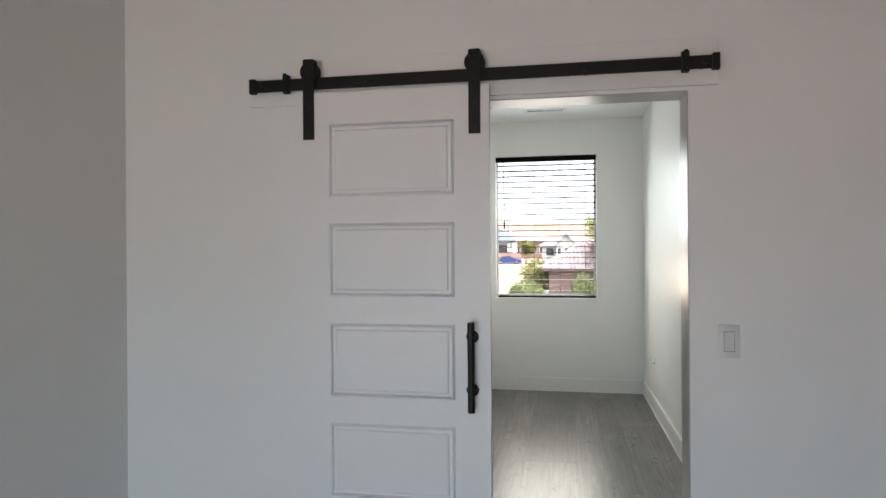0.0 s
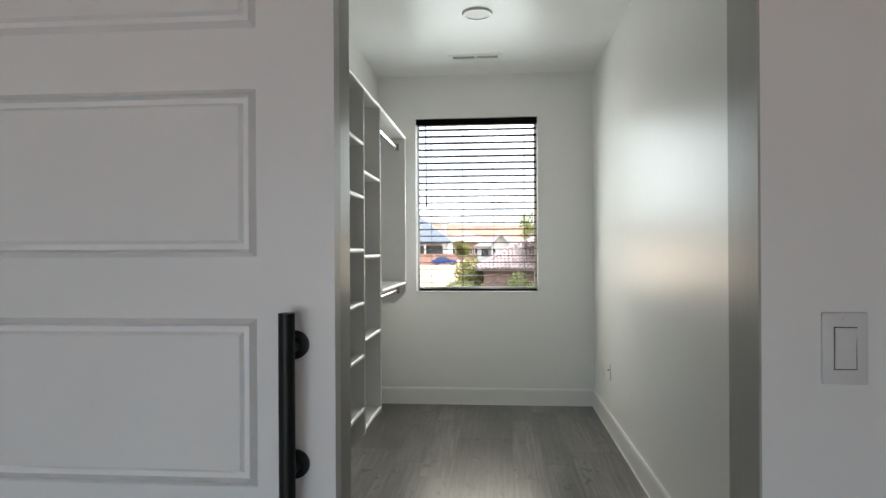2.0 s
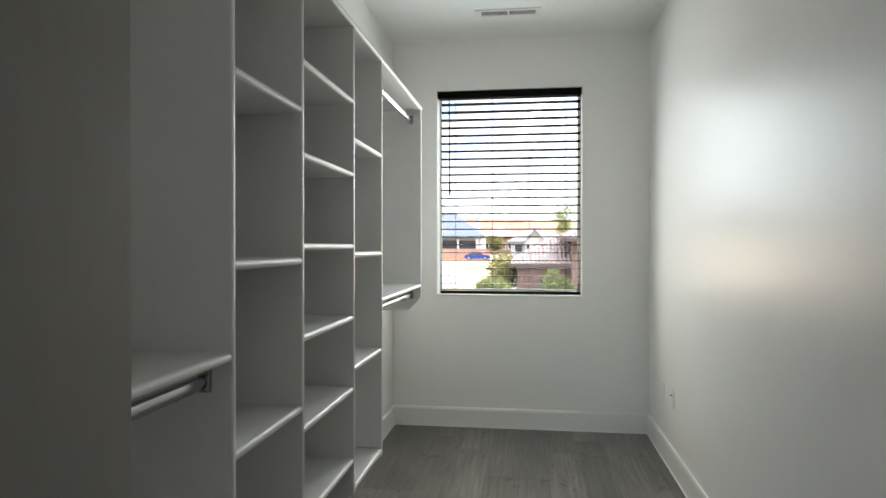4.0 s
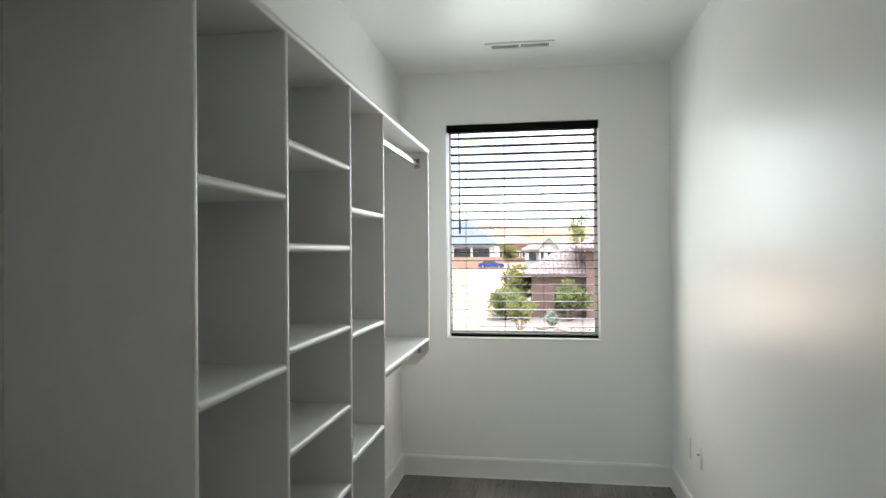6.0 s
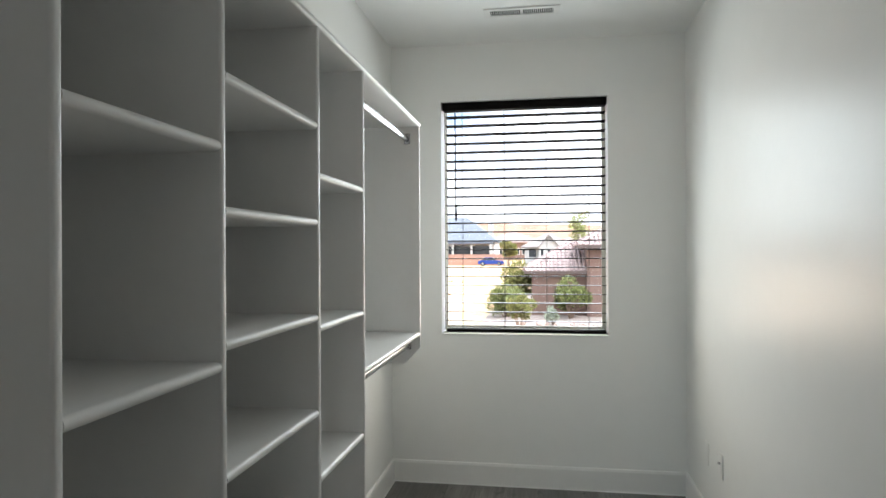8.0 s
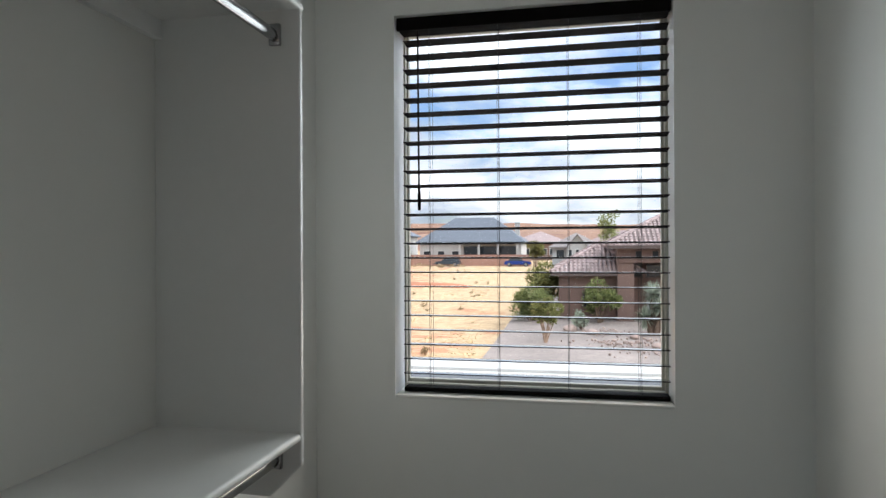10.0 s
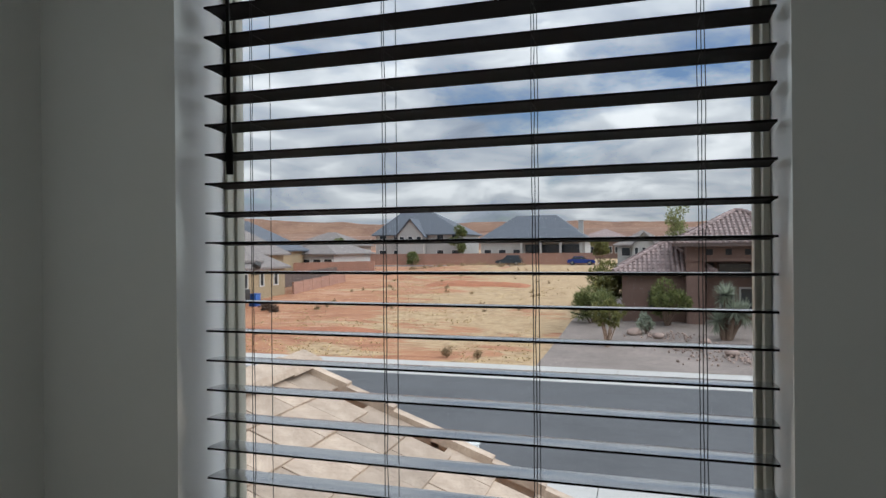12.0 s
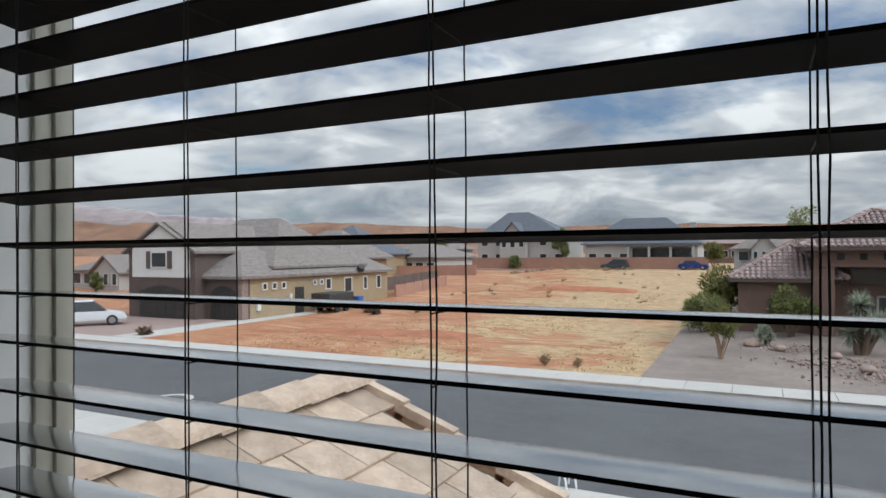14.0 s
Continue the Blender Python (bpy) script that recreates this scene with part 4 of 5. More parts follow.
def make_far_house(label, x0, x1, y, d, z0, ze, zr, wall_mat, roof_mat, storeys, gables=(), rx=None, wins=6, porch=False, chimney=None):
    h = thing("house", label, "house", ((x0 + x1) / 2, y + d / 2, z0))
    inv = h.matrix_basis.inverted()
    part("wall", box(x0, x1, y, y + d, z0 - 0.5, ze), wall_mat, h, smooth=False)
    rb = hip_roof(bmesh.new(), x0, x1, y, y + d, ze, zr, 0.7, rx)
    part("roof", rb, roof_mat, h, "shingled hip roof", smooth=False)
    for gx0, gx1, gz in gables:
        bm = box(gx0, gx1, y - 1.6, y, z0 - 0.5, ze)
        prism(bm, [(gx0, ze), (gx1, ze), ((gx0 + gx1) / 2, gz)], y - 1.6, y, "y")
        g = part("gable_front", bm, wall_mat, h, "projecting gabled bay", smooth=False)
        part("gable_roof", gable_roof(bmesh.new(), gx0, gx1, y - 1.6, y + 5, ze + 0.1, gz + 0.1, 0.5, 0.25), roof_mat, g, smooth=False)
        for i in range(3):
            gw = (gx1 - gx0) / 3
            pane_window(h, gx0 + gw * (i + 0.2), gx0 + gw * (i + 0.8), y - 1.6, ze - 1.9, ze - 0.4)
    for s in range(storeys):
        zb = z0 + 1.0 + s * 3.0
        for i in range(wins):
            wx = x0 + (x1 - x0) * (i + 0.5) / wins
            if any(a - 0.8 < wx < b + 0.8 for a, b, _ in gables):
                continue
            pane_window(h, wx - 0.75, wx + 0.75, y, zb, zb + 1.5)
    if chimney:
        cx, cy, cz = chimney
        cb = box(cx - 0.45, cx + 0.45, cy - 0.4, cy + 0.4, ze, cz)
        bx(cb, cx - 0.55, cx + 0.55, cy - 0.5, cy + 0.5, cz, cz + 0.2)
        part("chimney", cb, wall_mat, h, "square stucco chimney with a cap", smooth=False)
    if porch:
        xa, xb = x0 + (x1 - x0) * 0.42, x0 + (x1 - x0) * 0.97
        part("porch_roof", box(xa - 0.3, xb + 0.3, y - 2.6, y, ze - 0.5, ze - 0.2), roof_mat, h, smooth=False)
        for i in range(4):
            px = xa + (xb - xa) * i / 3
            part("porch_post", box(px - 0.18, px + 0.18, y - 2.5, y - 2.1, z0 - 0.5, ze - 0.5), wall_mat, h, smooth=False)
        part("porch_glass", box(xa + 0.4, xb - 0.4, y - 0.12, y - 0.06, z0 + 0.2, ze - 0.9), M_DGLASS, h, "dark glazed doors", smooth=False)
    for c in h.children:
        c.matrix_parent_inverse = inv


make_far_house("large pale two-storey house with a steep slate roof", -52.0, -33.6, 124, 13, -1.2, 4.4, 9.9, M_CREAM, M_SLATE, 2, gables=((-46.6, -41.2, 7.5),), rx=(-47.8, -43.2))
make_far_house("wide cream house with slate hip roof and porch", -29.5, -10.0, 122, 14, -1.2, 3.0, 7.9, M_CREAM, M_SLATE, 1, porch=True, rx=(-23.8, -16.0), wins=7, chimney=(-11.2, 128, 6.6))
make_far_house("white single-storey house with brown shingle roof", -53, -45.4, 92, 14, -2.4, 0.9, 2.9, M_CREAM, M_SHGL, 1, wins=4)
make_far_house("grey-roofed house behind its neighbours", -63, -50.5, 80, 12, -2.8, 1.5, 5.9, M_TAN, M_SLATE, 1)
make_far_house("tan house with a low brown shingle roof", -50.0, -41.5, 61, 10, -2.9, 1.1, 4.3, M_TAN, M_SHGL, 1, rx=(-47.0, -44.5), wins=3)
make_far_house("small grey gabled house beyond a driveway", -82, -70.2, 58, 12, -3.2, -0.3, 2.4, M_GREYW, M_SHGL, 1, gables=((-75.6, -70.8, 1.5),))
make_far_house("distant cream house with brown roof", -74, -60, 128, 12, -1.0, 2.4, 5.4, M_CREAM, M_SHGL, 1)
make_far_house("small pale house with an arched gable", -4.0, 4.0, 112, 12, -1.0, 1.9, 4.4, M_CREAM, M_SHGL, 1, gables=((-1.6, 1.9, 3.9),), wins=3)
make_far_house("distant house with a red-brown roof", -14, -2, 150, 12, -0.8, 3.2, 5.8, M_STUCCO, M_RTILE, 1)
make_far_house("far brown-roofed house on the rise", 4, 20, 170, 12, -0.6, 3.4, 6.4, M_TAN, M_RTILE, 1)


# barrel-tile roof faces for the neighbour's house
def tile_face(bm, e0, e1, r0, r1, pitch=0.25, course=0.36):
    """Rows of barrel tiles from the eave e0-e1 up to the ridge r0-r1."""
    e0, e1, r0, r1 = map(Vector, (e0, e1, r0, r1))
    along = (e1 - e0).normalized()
    nrm = along.cross(((r0 + r1) / 2) - ((e0 + e1) / 2)).normalized()
    up = nrm.cross(along).normalized()
    length = (e1 - e0).length
    a0, a1 = (r0 - e0).dot(along), (r1 - e0).dot(along)
    top = (r0 - e0).dot(up)
    bm.faces.new([bm.verts.new(p) for p in (e0, e1, r1, r0)] if (r1 - r0).length > 0.01 else [bm.verts.new(p) for p in (e0, e1, r0)])
    for i in range(int(length / pitch)):
        u = (i + 0.5) * pitch
        lim = top
        if u < a0:
            lim = min(lim, top * u / a0)
        if u > a1:
            lim = min(lim, top * (length - u) / max(length - a1, 1e-3))
        v = -0.06
        while v < lim - 0.1:
            w = min(v + course, lim)
            rr = pitch * 0.36
            arcs = []
            for vv, lift in ((v, 0.05), (w + 0.03, 0.01)):
                c = e0 + along * u + up * vv + nrm * lift
                arcs.append([bm.verts.new(c + along * (rr * math.cos(t)) + nrm * (rr * 0.8 * math.sin(t))) for t in [math.pi * q / 4 for q in range(5)]])
            for q in range(4):
                bm.faces.new((arcs[0][q], arcs[0][q + 1], arcs[1][q + 1], arcs[1][q]))
            bm.faces.new(arcs[0][::-1])
            v += course


def tiled_hip(x0, x1, y0, y1, ze, rx, ry, zr):
    bm = bmesh.new()
    a, b = (rx[0], ry[0], zr), (rx[1], ry[1], zr)
    tile_face(bm, (x0, y0, ze), (x1, y0, ze), (rx[0], ry[0], zr), (rx[1], ry[0], zr))
    tile_face(bm, (x0, y1, ze), (x0, y0, ze), (rx[0], ry[1], zr), (rx[0], ry[0], zr))
    tile_face(bm, (x1, y0, ze), (x1, y1, ze), (rx[1], ry[0], zr), (rx[1], ry[1], zr))
    bm.faces.new([bm.verts.new(p) for p in ((x0, y1, ze), (rx[0], ry[1], zr), (rx[1], ry[1], zr), (x1, y1, ze))])
    for p, q in (((x0, y0, ze), a), ((x1, y0, ze), (rx[1], ry[0], zr)), ((x0, y1, ze), (rx[0], ry[1], zr)), (a, (rx[1], ry[1], zr))):
        p, q = Vector(p), Vector(q)
        n = max(1, int((q - p).length / 0.4))
        for i in range(n):
            s, e = p.lerp(q, i / n), p.lerp(q, (i + 1.1) / n)
            rod(bm, s + Vector((0, 0, 0.09)), e + Vector((0, 0, 0.05)), 0.13, 7)
    return bm


def make_neighbour():
    h = thing("house", "rose stucco house with barrel-tile roof and tall entry", "house", (4, 46, ZG + 0.5))
    inv = h.matrix_basis.inverted()

    def put(name, bm, mat, label="", parent=None):
        return part(name, bm, mat, parent or h, label, smooth=False)
    zb = ZG + 0.2
    put("wall", box(-1.55, 1.75, 40.0, 52, zb, 0.1), M_STUCCO, "rose stucco wing")
    bm = box(1.75, 2.65, 39.4, 40.3, zb, 1.62)
    bx(bm, 1.75, 17, 41.6, 56, zb, 1.62)
    bx(bm, 2.65, 14, 39.4, 40.3, 0.85, 1.62)
    bx(bm, 1.75, 2.65, 40.3, 41.6, zb, 1.62)
    put("wall", bm, M_STUCCO, "tall rose stucco entry block")
    put("roof", tiled_hip(-2.0, 3.2, 39.5, 52.5, 0.12, (0.9, 0.9), (42.4, 49.6), 1.78), M_RTILE, "rose-grey barrel tile roof")
    put("roof", tiled_hip(1.15, 8.0, 38.8, 46.2, 1.68, (4.5, 4.9), (42.5, 42.5), 3.45), M_RTILE, "rose-grey barrel tile roof")
    put("roof", tiled_hip(5.0, 18.0, 44.0, 57.0, 1.75, (11.0, 12.0), (50, 50), 4.2), M_RTILE, "rose-grey barrel tile roof")
    put("fascia", box(-2.0, 1.75, 39.45, 39.6, -0.05, 0.12), M_BROWN)
    put("fascia", box(1.15, 14.6, 38.75, 38.9, 1.5, 1.68), M_BROWN)
    put("cornice", box(1.7, 14, 39.3, 39.42, 0.72, 0.86), M_STUCCO)
    for i in range(6):
        x = 2.75 + i * 0.92
        put("vent_opening", box(x, x + 0.3, 39.36, 39.41, 1.05, 1.36), M_SLOT, "small square dark opening")
    for x, w in ((2.5, 0.85), (3.5, 1.75), (5.6, 0.7), (6.8, 1.6)):
        pane_window(h, x, x + w, 41.6, -0.25, 0.62, frame_mat=M_BROWN)
    for x, w in ((3.6, 0.75), (4.6, 0.75), (5.7, 0.5)):
        pane_window(h, x, x + w, 41.6, ZG + 0.9, -0.75, frame_mat=M_GREYW, name="glazed_door")
    pane_window(h, -0.2, 0.55, 40.0, -1.9, -0.9, frame_mat=M_BROWN)
    put("pilaster", box(7.2, 7.9, 39.4, 40.3, zb, 0.85), M_STUCCO, "square stucco pillar")
    put("low_wall", box(7.0, 9.5, 38.2, 38.4, zb, -1.4), M_STUCCO, "low stucco wall")
    for c in h.children_recursive:
        if c.parent == h:
            c.matrix_parent_inverse = inv


make_neighbour()


# ---- block walls ----
def block_wall(label, p, q, h, mat, base=None):
    p, q = Vector(p), Vector(q)
    d = (q - p)
    w = thing("block_wall", label, "wall", tuple(p), math.degrees(math.atan2(d.y, d.x)))
    n = max(1, round(d.length / 2.4))
    L = d.length
    for i in range(n):
        a, b = L * i / n, L * (i + 1) / n
        za, dz = (q.z - p.z) * i / n, 0
        part("wall_panel", box(a, b - 0.06, -0.1, 0.1, za - 0.6, za + h), mat, w, smooth=False)
        part("pier", box(b - 0.2, b + 0.2, -0.125, 0.125, za - 0.6, za + h + 0.03), mat, w, smooth=False)
    part("cap", box(0, L, -0.13, 0.13, h + min(0, q.z - p.z), h + min(0, q.z - p.z) + 0.06), mat, w, smooth=False) if abs(q.z - p.z) < 0.05 else None


block_wall("long reddish block wall along the far street", (-50, 115, ZFAR), (-8, 115, ZFAR), 1.95, M_BLOCK)
block_wall("dark brown block wall beside a far house", (-70, 114, ZFAR), (-50.4, 114.6, ZFAR), 1.7, M_BLOCKD)
block_wall("reddish block wall along the empty lot", (-32.6, 58, -2.75), (-34.0, 72, -2.3), 1.15, M_BLOCK)
block_wall("dark block wall behind the empty lot", (-34.5, 59, -1.65), (-35.6, 73, -1.3), 0.75, M_BLOCKD)
block_wall("low reddish block wall on the rise", (-50, 88, -1.7), (-38, 90, -1.5), 1.3, M_BLOCK)


# ---- roof below the window ----
RPX, RPY, RPZ, RS = -3.2, 7.69, 0.61, 0.42
ROOF_E = 3.15


def make_near_roof():
    w = thing("garage_wing", "gabled garage wing with flat sand-coloured roof tiles", "house wing", (RPX, 6.1, ZG))
    inv = w.matrix_basis.inverted()
    bm = bmesh.new()
    prism(bm, [(RPX - ROOF_E, RPZ - RS * ROOF_E - 0.06), (RPX, RPZ - 0.06), (RPX + ROOF_E, RPZ - RS * ROOF_E - 0.06), (RPX + ROOF_E, RPZ - RS * ROOF_E - 0.22), (RPX, RPZ - 0.22), (RPX - ROOF_E, RPZ - RS * ROOF_E - 0.22)], YO + 0.01, RPY - 0.06, "y")
    part("roof_deck", bm, M_UNDER, w, smooth=False)
    part("wall", box(RPX - ROOF_E + 0.5, RPX + ROOF_E - 0.5, YO + 0.02, RPY - 0.5, ZG - 0.3, RPZ - RS * ROOF_E - 0.05), M_CREAM, w, "cream stucco wall", smooth=False)
    k = math.hypot(1, RS)
    ang = math.atan(RS)
    exp_, wid = 0.335, 0.33
    me = mesh("roof_tile", box(0, exp_ + 0.06, 0.004, wid - 0.004, 0, 0.022, bev=0.003, seg=1), M_TILE)
    rnd = random.Random(7)
    n = int(ROOF_E * k / exp_) + 1
    for side in (1, -1):
        for c in range(n):
            # courses lap downhill; joints broken by half a tile
            d = c * exp_ / k
            y = RPY - 0.05 - wid - (wid / 2 if c % 2 else 0)
            while y > YO + 0.02:
                t = new("roof_tile", me)
                t.parent = w
                t.matrix_parent_inverse = inv
                lift = 0.022 + rnd.uniform(-0.003, 0.004)
                if side == 1:
                    t.matrix_basis = pose(RPX + d, y, RPZ - RS * d - 0.045 + lift, 0, math.degrees(ang) - 3.2, rnd.uniform(-0.5, 0.5))
                else:
                    t.matrix_basis = pose(RPX - d, y + wid, RPZ - RS * d - 0.045 + lift, 0, math.degrees(ang) - 3.2, 180 + rnd.uniform(-0.5, 0.5))
                y -= wid

    # ridge caps along the top and rake caps down the gable
    cap = bmesh.new()
    prism(cap, [(-0.17, -0.055), (-0.15, -0.01), (0, 0.055), (0.15, -0.01), (0.17, -0.055), (0.15, -0.06), (0, 0.028), (-0.15, -0.06)], 0, 0.44, "y")
    mc = mesh("ridge_cap", cap, M_TILE)
    y = YO + 0.02
    while y < RPY - 0.2:
        t = new("ridge_cap", mc)
        t.parent = w
        t.matrix_parent_inverse = inv
        t.matrix_basis = pose(RPX, y, RPZ + 0.035, 2.2, rnd.uniform(-1, 1), rnd.uniform(-0.8, 0.8))
        y += 0.36
    rk = bmesh.new()
    prism(rk, [(-0.058, -0.05), (-0.058, 0.016), (0.01, 0.024), (0.026, 0.012), (0.026, -0.13), (-0.02, -0.13), (-0.02, -0.05)], 0, 0.46, "x")
    mr = mesh("rake_cap", rk, M_TILE)
    for side in (1, -1):
        d = 0.02
        while d < ROOF_E - 0.2:
            t = new("rake_cap", mr)
            t.parent = w
            t.matrix_parent_inverse = inv
            t.matrix_basis = pose(RPX + side * d, RPY - 0.02, RPZ - RS * d + 0.035, 0, side * (math.degrees(ang) - 3.5), 0) @ (Matrix.Identity(4) if side == 1 else Matrix.Translation((-0.46, 0, 0)))
            d += 0.40 / k


make_near_roof()


# ---- plants ----
def foliage(bm, c, rad, n, size, rnd, squash=0.8, spiky=False, lumps=9):
    """Many small leaves gathered in uneven clumps about c."""
    c = Vector(c)
    cl = []
    for _ in range(lumps):
        v = Vector((rnd.gauss(0, 1), rnd.gauss(0, 1), rnd.gauss(0, 1))).normalized() * rnd.uniform(0.25, 0.8) * rad
        v.z *= squash
        cl.append((c + v, rad * rnd.uniform(0.28, 0.5)))
    for _ in range(n):
        p0, r = rnd.choice(cl)
        v = Vector((rnd.gauss(0, 1), rnd.gauss(0, 1), rnd.gauss(0, 1))).normalized()
        p = p0 + v * r * rnd.uniform(0.5, 1.05)
        d = (v + Vector((rnd.uniform(-0.7, 0.7), rnd.uniform(-0.7, 0.7), rnd.uniform(-0.2, 0.9)))).normalized()
        s = d.cross(Vector((rnd.uniform(-1, 1), rnd.uniform(-1, 1), rnd.uniform(-1, 1)))).normalized()
        L, W = size * rnd.uniform(0.7, 1.5), size * rnd.uniform(0.25, 0.5)
        if spiky:
            W *= 0.4
            L *= 1.6
        vs = [bm.verts.new(q) for q in (p - d * L * 0.3, p + s * W + d * L * 0.2, p + d * L, p - s * W + d * L * 0.2)]
        bm.faces.new(vs)
    return cl


def plant(name, label, at, rad, trunk, n, size, leaf, seed, category="shrub", squash=0.85, spiky=False, stems=7, bare=False, lumps=9):
    rnd = random.Random(seed)
    x, y = at[:2]
    z = at[2]
    t = thing(name, label, category, (x, y, z))
    leaves, wood = bmesh.new(), bmesh.new()
    cl = foliage(leaves, (0, 0, trunk + rad * squash), rad, n, size, rnd, squash, spiky, lumps)
    for i in range(stems):
        p, _ = cl[i % len(cl)]
        a = rnd.uniform(0, 6.28)
        base = Vector((0.1 * math.cos(a), 0.1 * math.sin(a), -0.05)) * rad
        mid = base.lerp(p, 0.5) + Vector((rnd.uniform(-0.1, 0.1), rnd.uniform(-0.1, 0.1), 0.1)) * rad
        r = 0.05 * rad * (1.6 if stems < 5 else 0.8)
        rod(wood, base, mid, r, 6, r * 0.7)
        rod(wood, mid, p, r * 0.7, 5, r * 0.25)
    part("trunk", wood, M_BARK if not bare else M_STEMS, t, "thin branching stems")
    part("crown", leaves, leaf, t, "loose clumps of small leaves", smooth=False)
    return t


def yard_z(y):
    return ZG + 0.02 + max(0, min(1, (y - 28.5) / 10.5)) * 0.58


plant("tree", "tall green tree behind the neighbour's roof", (2.2, 56, ZG + 0.6), 1.15, 3.4, 1500, 0.13, M_POPLAR, 11, "tree", 1.9, lumps=26)
plant("tree", "olive-green feathery tree beside a stucco house", (-2.2, 42.6, ZG + 0.5), 1.55, 0.5, 5200, 0.13, M_OLIVE, 12, "tree", 0.95, lumps=13)
plant("shrub", "yellow-green spiky shrub at the edge of the yard", (-2.9, 39.0, ZG + 0.3), 1.3, 0.15, 3200, 0.15, M_LEAF, 13, spiky=True)
plant("shrub", "round green shrub with bare reddish stems", (-2.05, 32.9, yard_z(32.9)), 0.82, 0.75, 1900, 0.10, M_OLIVE, 14, bare=True, stems=12)
plant("shrub", "wide dark green shrub against a stucco wall", (0.75, 38.6, yard_z(38.6)), 1.2, 0.45, 2800, 0.12, M_LEAF, 15, stems=9)
plant("shrub", "small dry shrub under a larger one", (-0.3, 36.2, yard_z(36)), 0.55, 0.05, 900, 0.10, M_SAGE, 16)
plant("shrub", "low olive shrub beside the gravel yard", (4.75, 31.6, yard_z(31.6)), 0.5, 0.1, 1200, 0.09, M_OLIVE, 17)
plant("shrub", "green bush by the low wall", (6.9, 36.9, yard_z(37)), 0.8, 0.3, 1300, 0.11, M_LEAF, 18)
plant("shrub", "dry tuft of grass on the kerb side", (-7.2, 29.6, ZG), 0.25, 0.0, 400, 0.06, M_DEAD, 19, bare=True, spiky=True)
plant("shrub", "dry tuft of grass on the kerb side", (-8.6, 29.6, ZG), 0.25, 0.0, 400, 0.08, M_DEAD, 20, bare=True, spiky=True)
plant("tree", "yellow-green tree by the far street", (-6.4, 103, -1.5), 1.5, 1.5, 2200, 0.22, M_OLIVE, 21, "tree", 0.85)
plant("tree", "dark conifer between far houses", (-33.2, 120, -1.3), 1.8, 1.6, 1800, 0.3, M_LEAF, 22, "tree", 1.7)
plant("tree", "dark green tree behind a white house", (-52, 106, -1.6), 2.0, 1.2, 1800, 0.3, M_LEAF, 23, "tree", 1.3)
plant("shrub", "dark hedge in front of a block wall", (-40.5, 113.6, ZFAR), 1.5, 0.1, 1200, 0.25, M_LEAF, 24)
plant("tree", "dark tree beside a grey house", (-71.8, 54, ZG), 1.1, 0.5, 900, 0.3, M_LEAF, 25, "tree", 1.0)


def yucca(at, seed):
    rnd = random.Random(seed)
    t = thing("yucca", "tall pale green spiky yucca with several heads", "yucca", at)
    lv, tr = bmesh.new(), bmesh.new()
    for hx, hy, hz, r in ((0, 0, 2.05, 0.75), (0.75, 0.1, 1.2, 0.8), (-0.35, -0.2, 0.9, 0.75), (0.35, -0.3, 1.35, 0.7)):
        c = Vector((hx, hy, hz))
        rod(tr, (hx * 0.2, hy * 0.2, -0.05), c, 0.14, 8, 0.1)
        for _ in range(260):
            d = Vector((rnd.gauss(0, 1), rnd.gauss(0, 1), rnd.gauss(0.15, 0.9))).normalized()
            s = d.cross(Vector((0.1, 0.2, 1))).normalized() * 0.028
            L = r * rnd.uniform(0.75, 1.1)
            lv.faces.new([lv.verts.new(q) for q in (c + d * 0.05 - s, c + d * 0.05 + s, c + d * L * 0.6 + s * 0.9, c + d * L, c + d * L * 0.6 - s * 0.9)])
    part("trunk", tr, M_BARK, t)
    part("crown", lv, M_SAGE, t, "rosettes of stiff pale blades", smooth=False)


yucca((3.15, 35.2, yard_z(35.2)), 31)


def rocks():
    rnd = random.Random(41)
    bm = bmesh.new()
    for _ in range(420):
        cx, cy = rnd.choice(((3.2, 31.2), (1.6, 33.0), (4.0, 33.4), (0.6, 35.6)))
        x, y = cx + rnd.gauss(0, 0.9), cy + rnd.gauss(0, 0.5)
        s = rnd.uniform(0.03, 0.085)
        m = pose(x, y, yard_z(y) + s * 0.3, rnd.uniform(0, 360), rnd.uniform(0, 360), 0) @ Matrix.Diagonal((s, s * rnd.uniform(0.6, 1), s * rnd.uniform(0.5, 0.8), 1))
        bmesh.ops.create_icosphere(bm, subdivisions=1, radius=1, matrix=m)
    tagged(new("river_rocks", mesh("river_rocks", bm, M_ROCK)), "scattered reddish landscape rocks on gravel", "rocks", kind="stuff")
    for x, y, s in ((3.0, 31.9, 0.3), (-0.9, 36.0, 0.34), (0.2, 35.2, 0.26), (2.2, 34.3, 0.24)):
        b = bmesh.new()
        bmesh.ops.create_icosphere(b, subdivisions=3, radius=s)
        for v in b.verts:
            v.co *= 1 + 0.25 * noise.noise(v.co * 3 + Vector((x, y, 0)))
            v.co.z *= 0.6
        o = new("boulder", mesh("boulder", b, M_ROCK, True))
        o.location = (x, y, yard_z(y) + s * 0.3)
        tagged(o, "reddish landscape boulder on the gravel", "boulder", "yard boulders")


rocks()


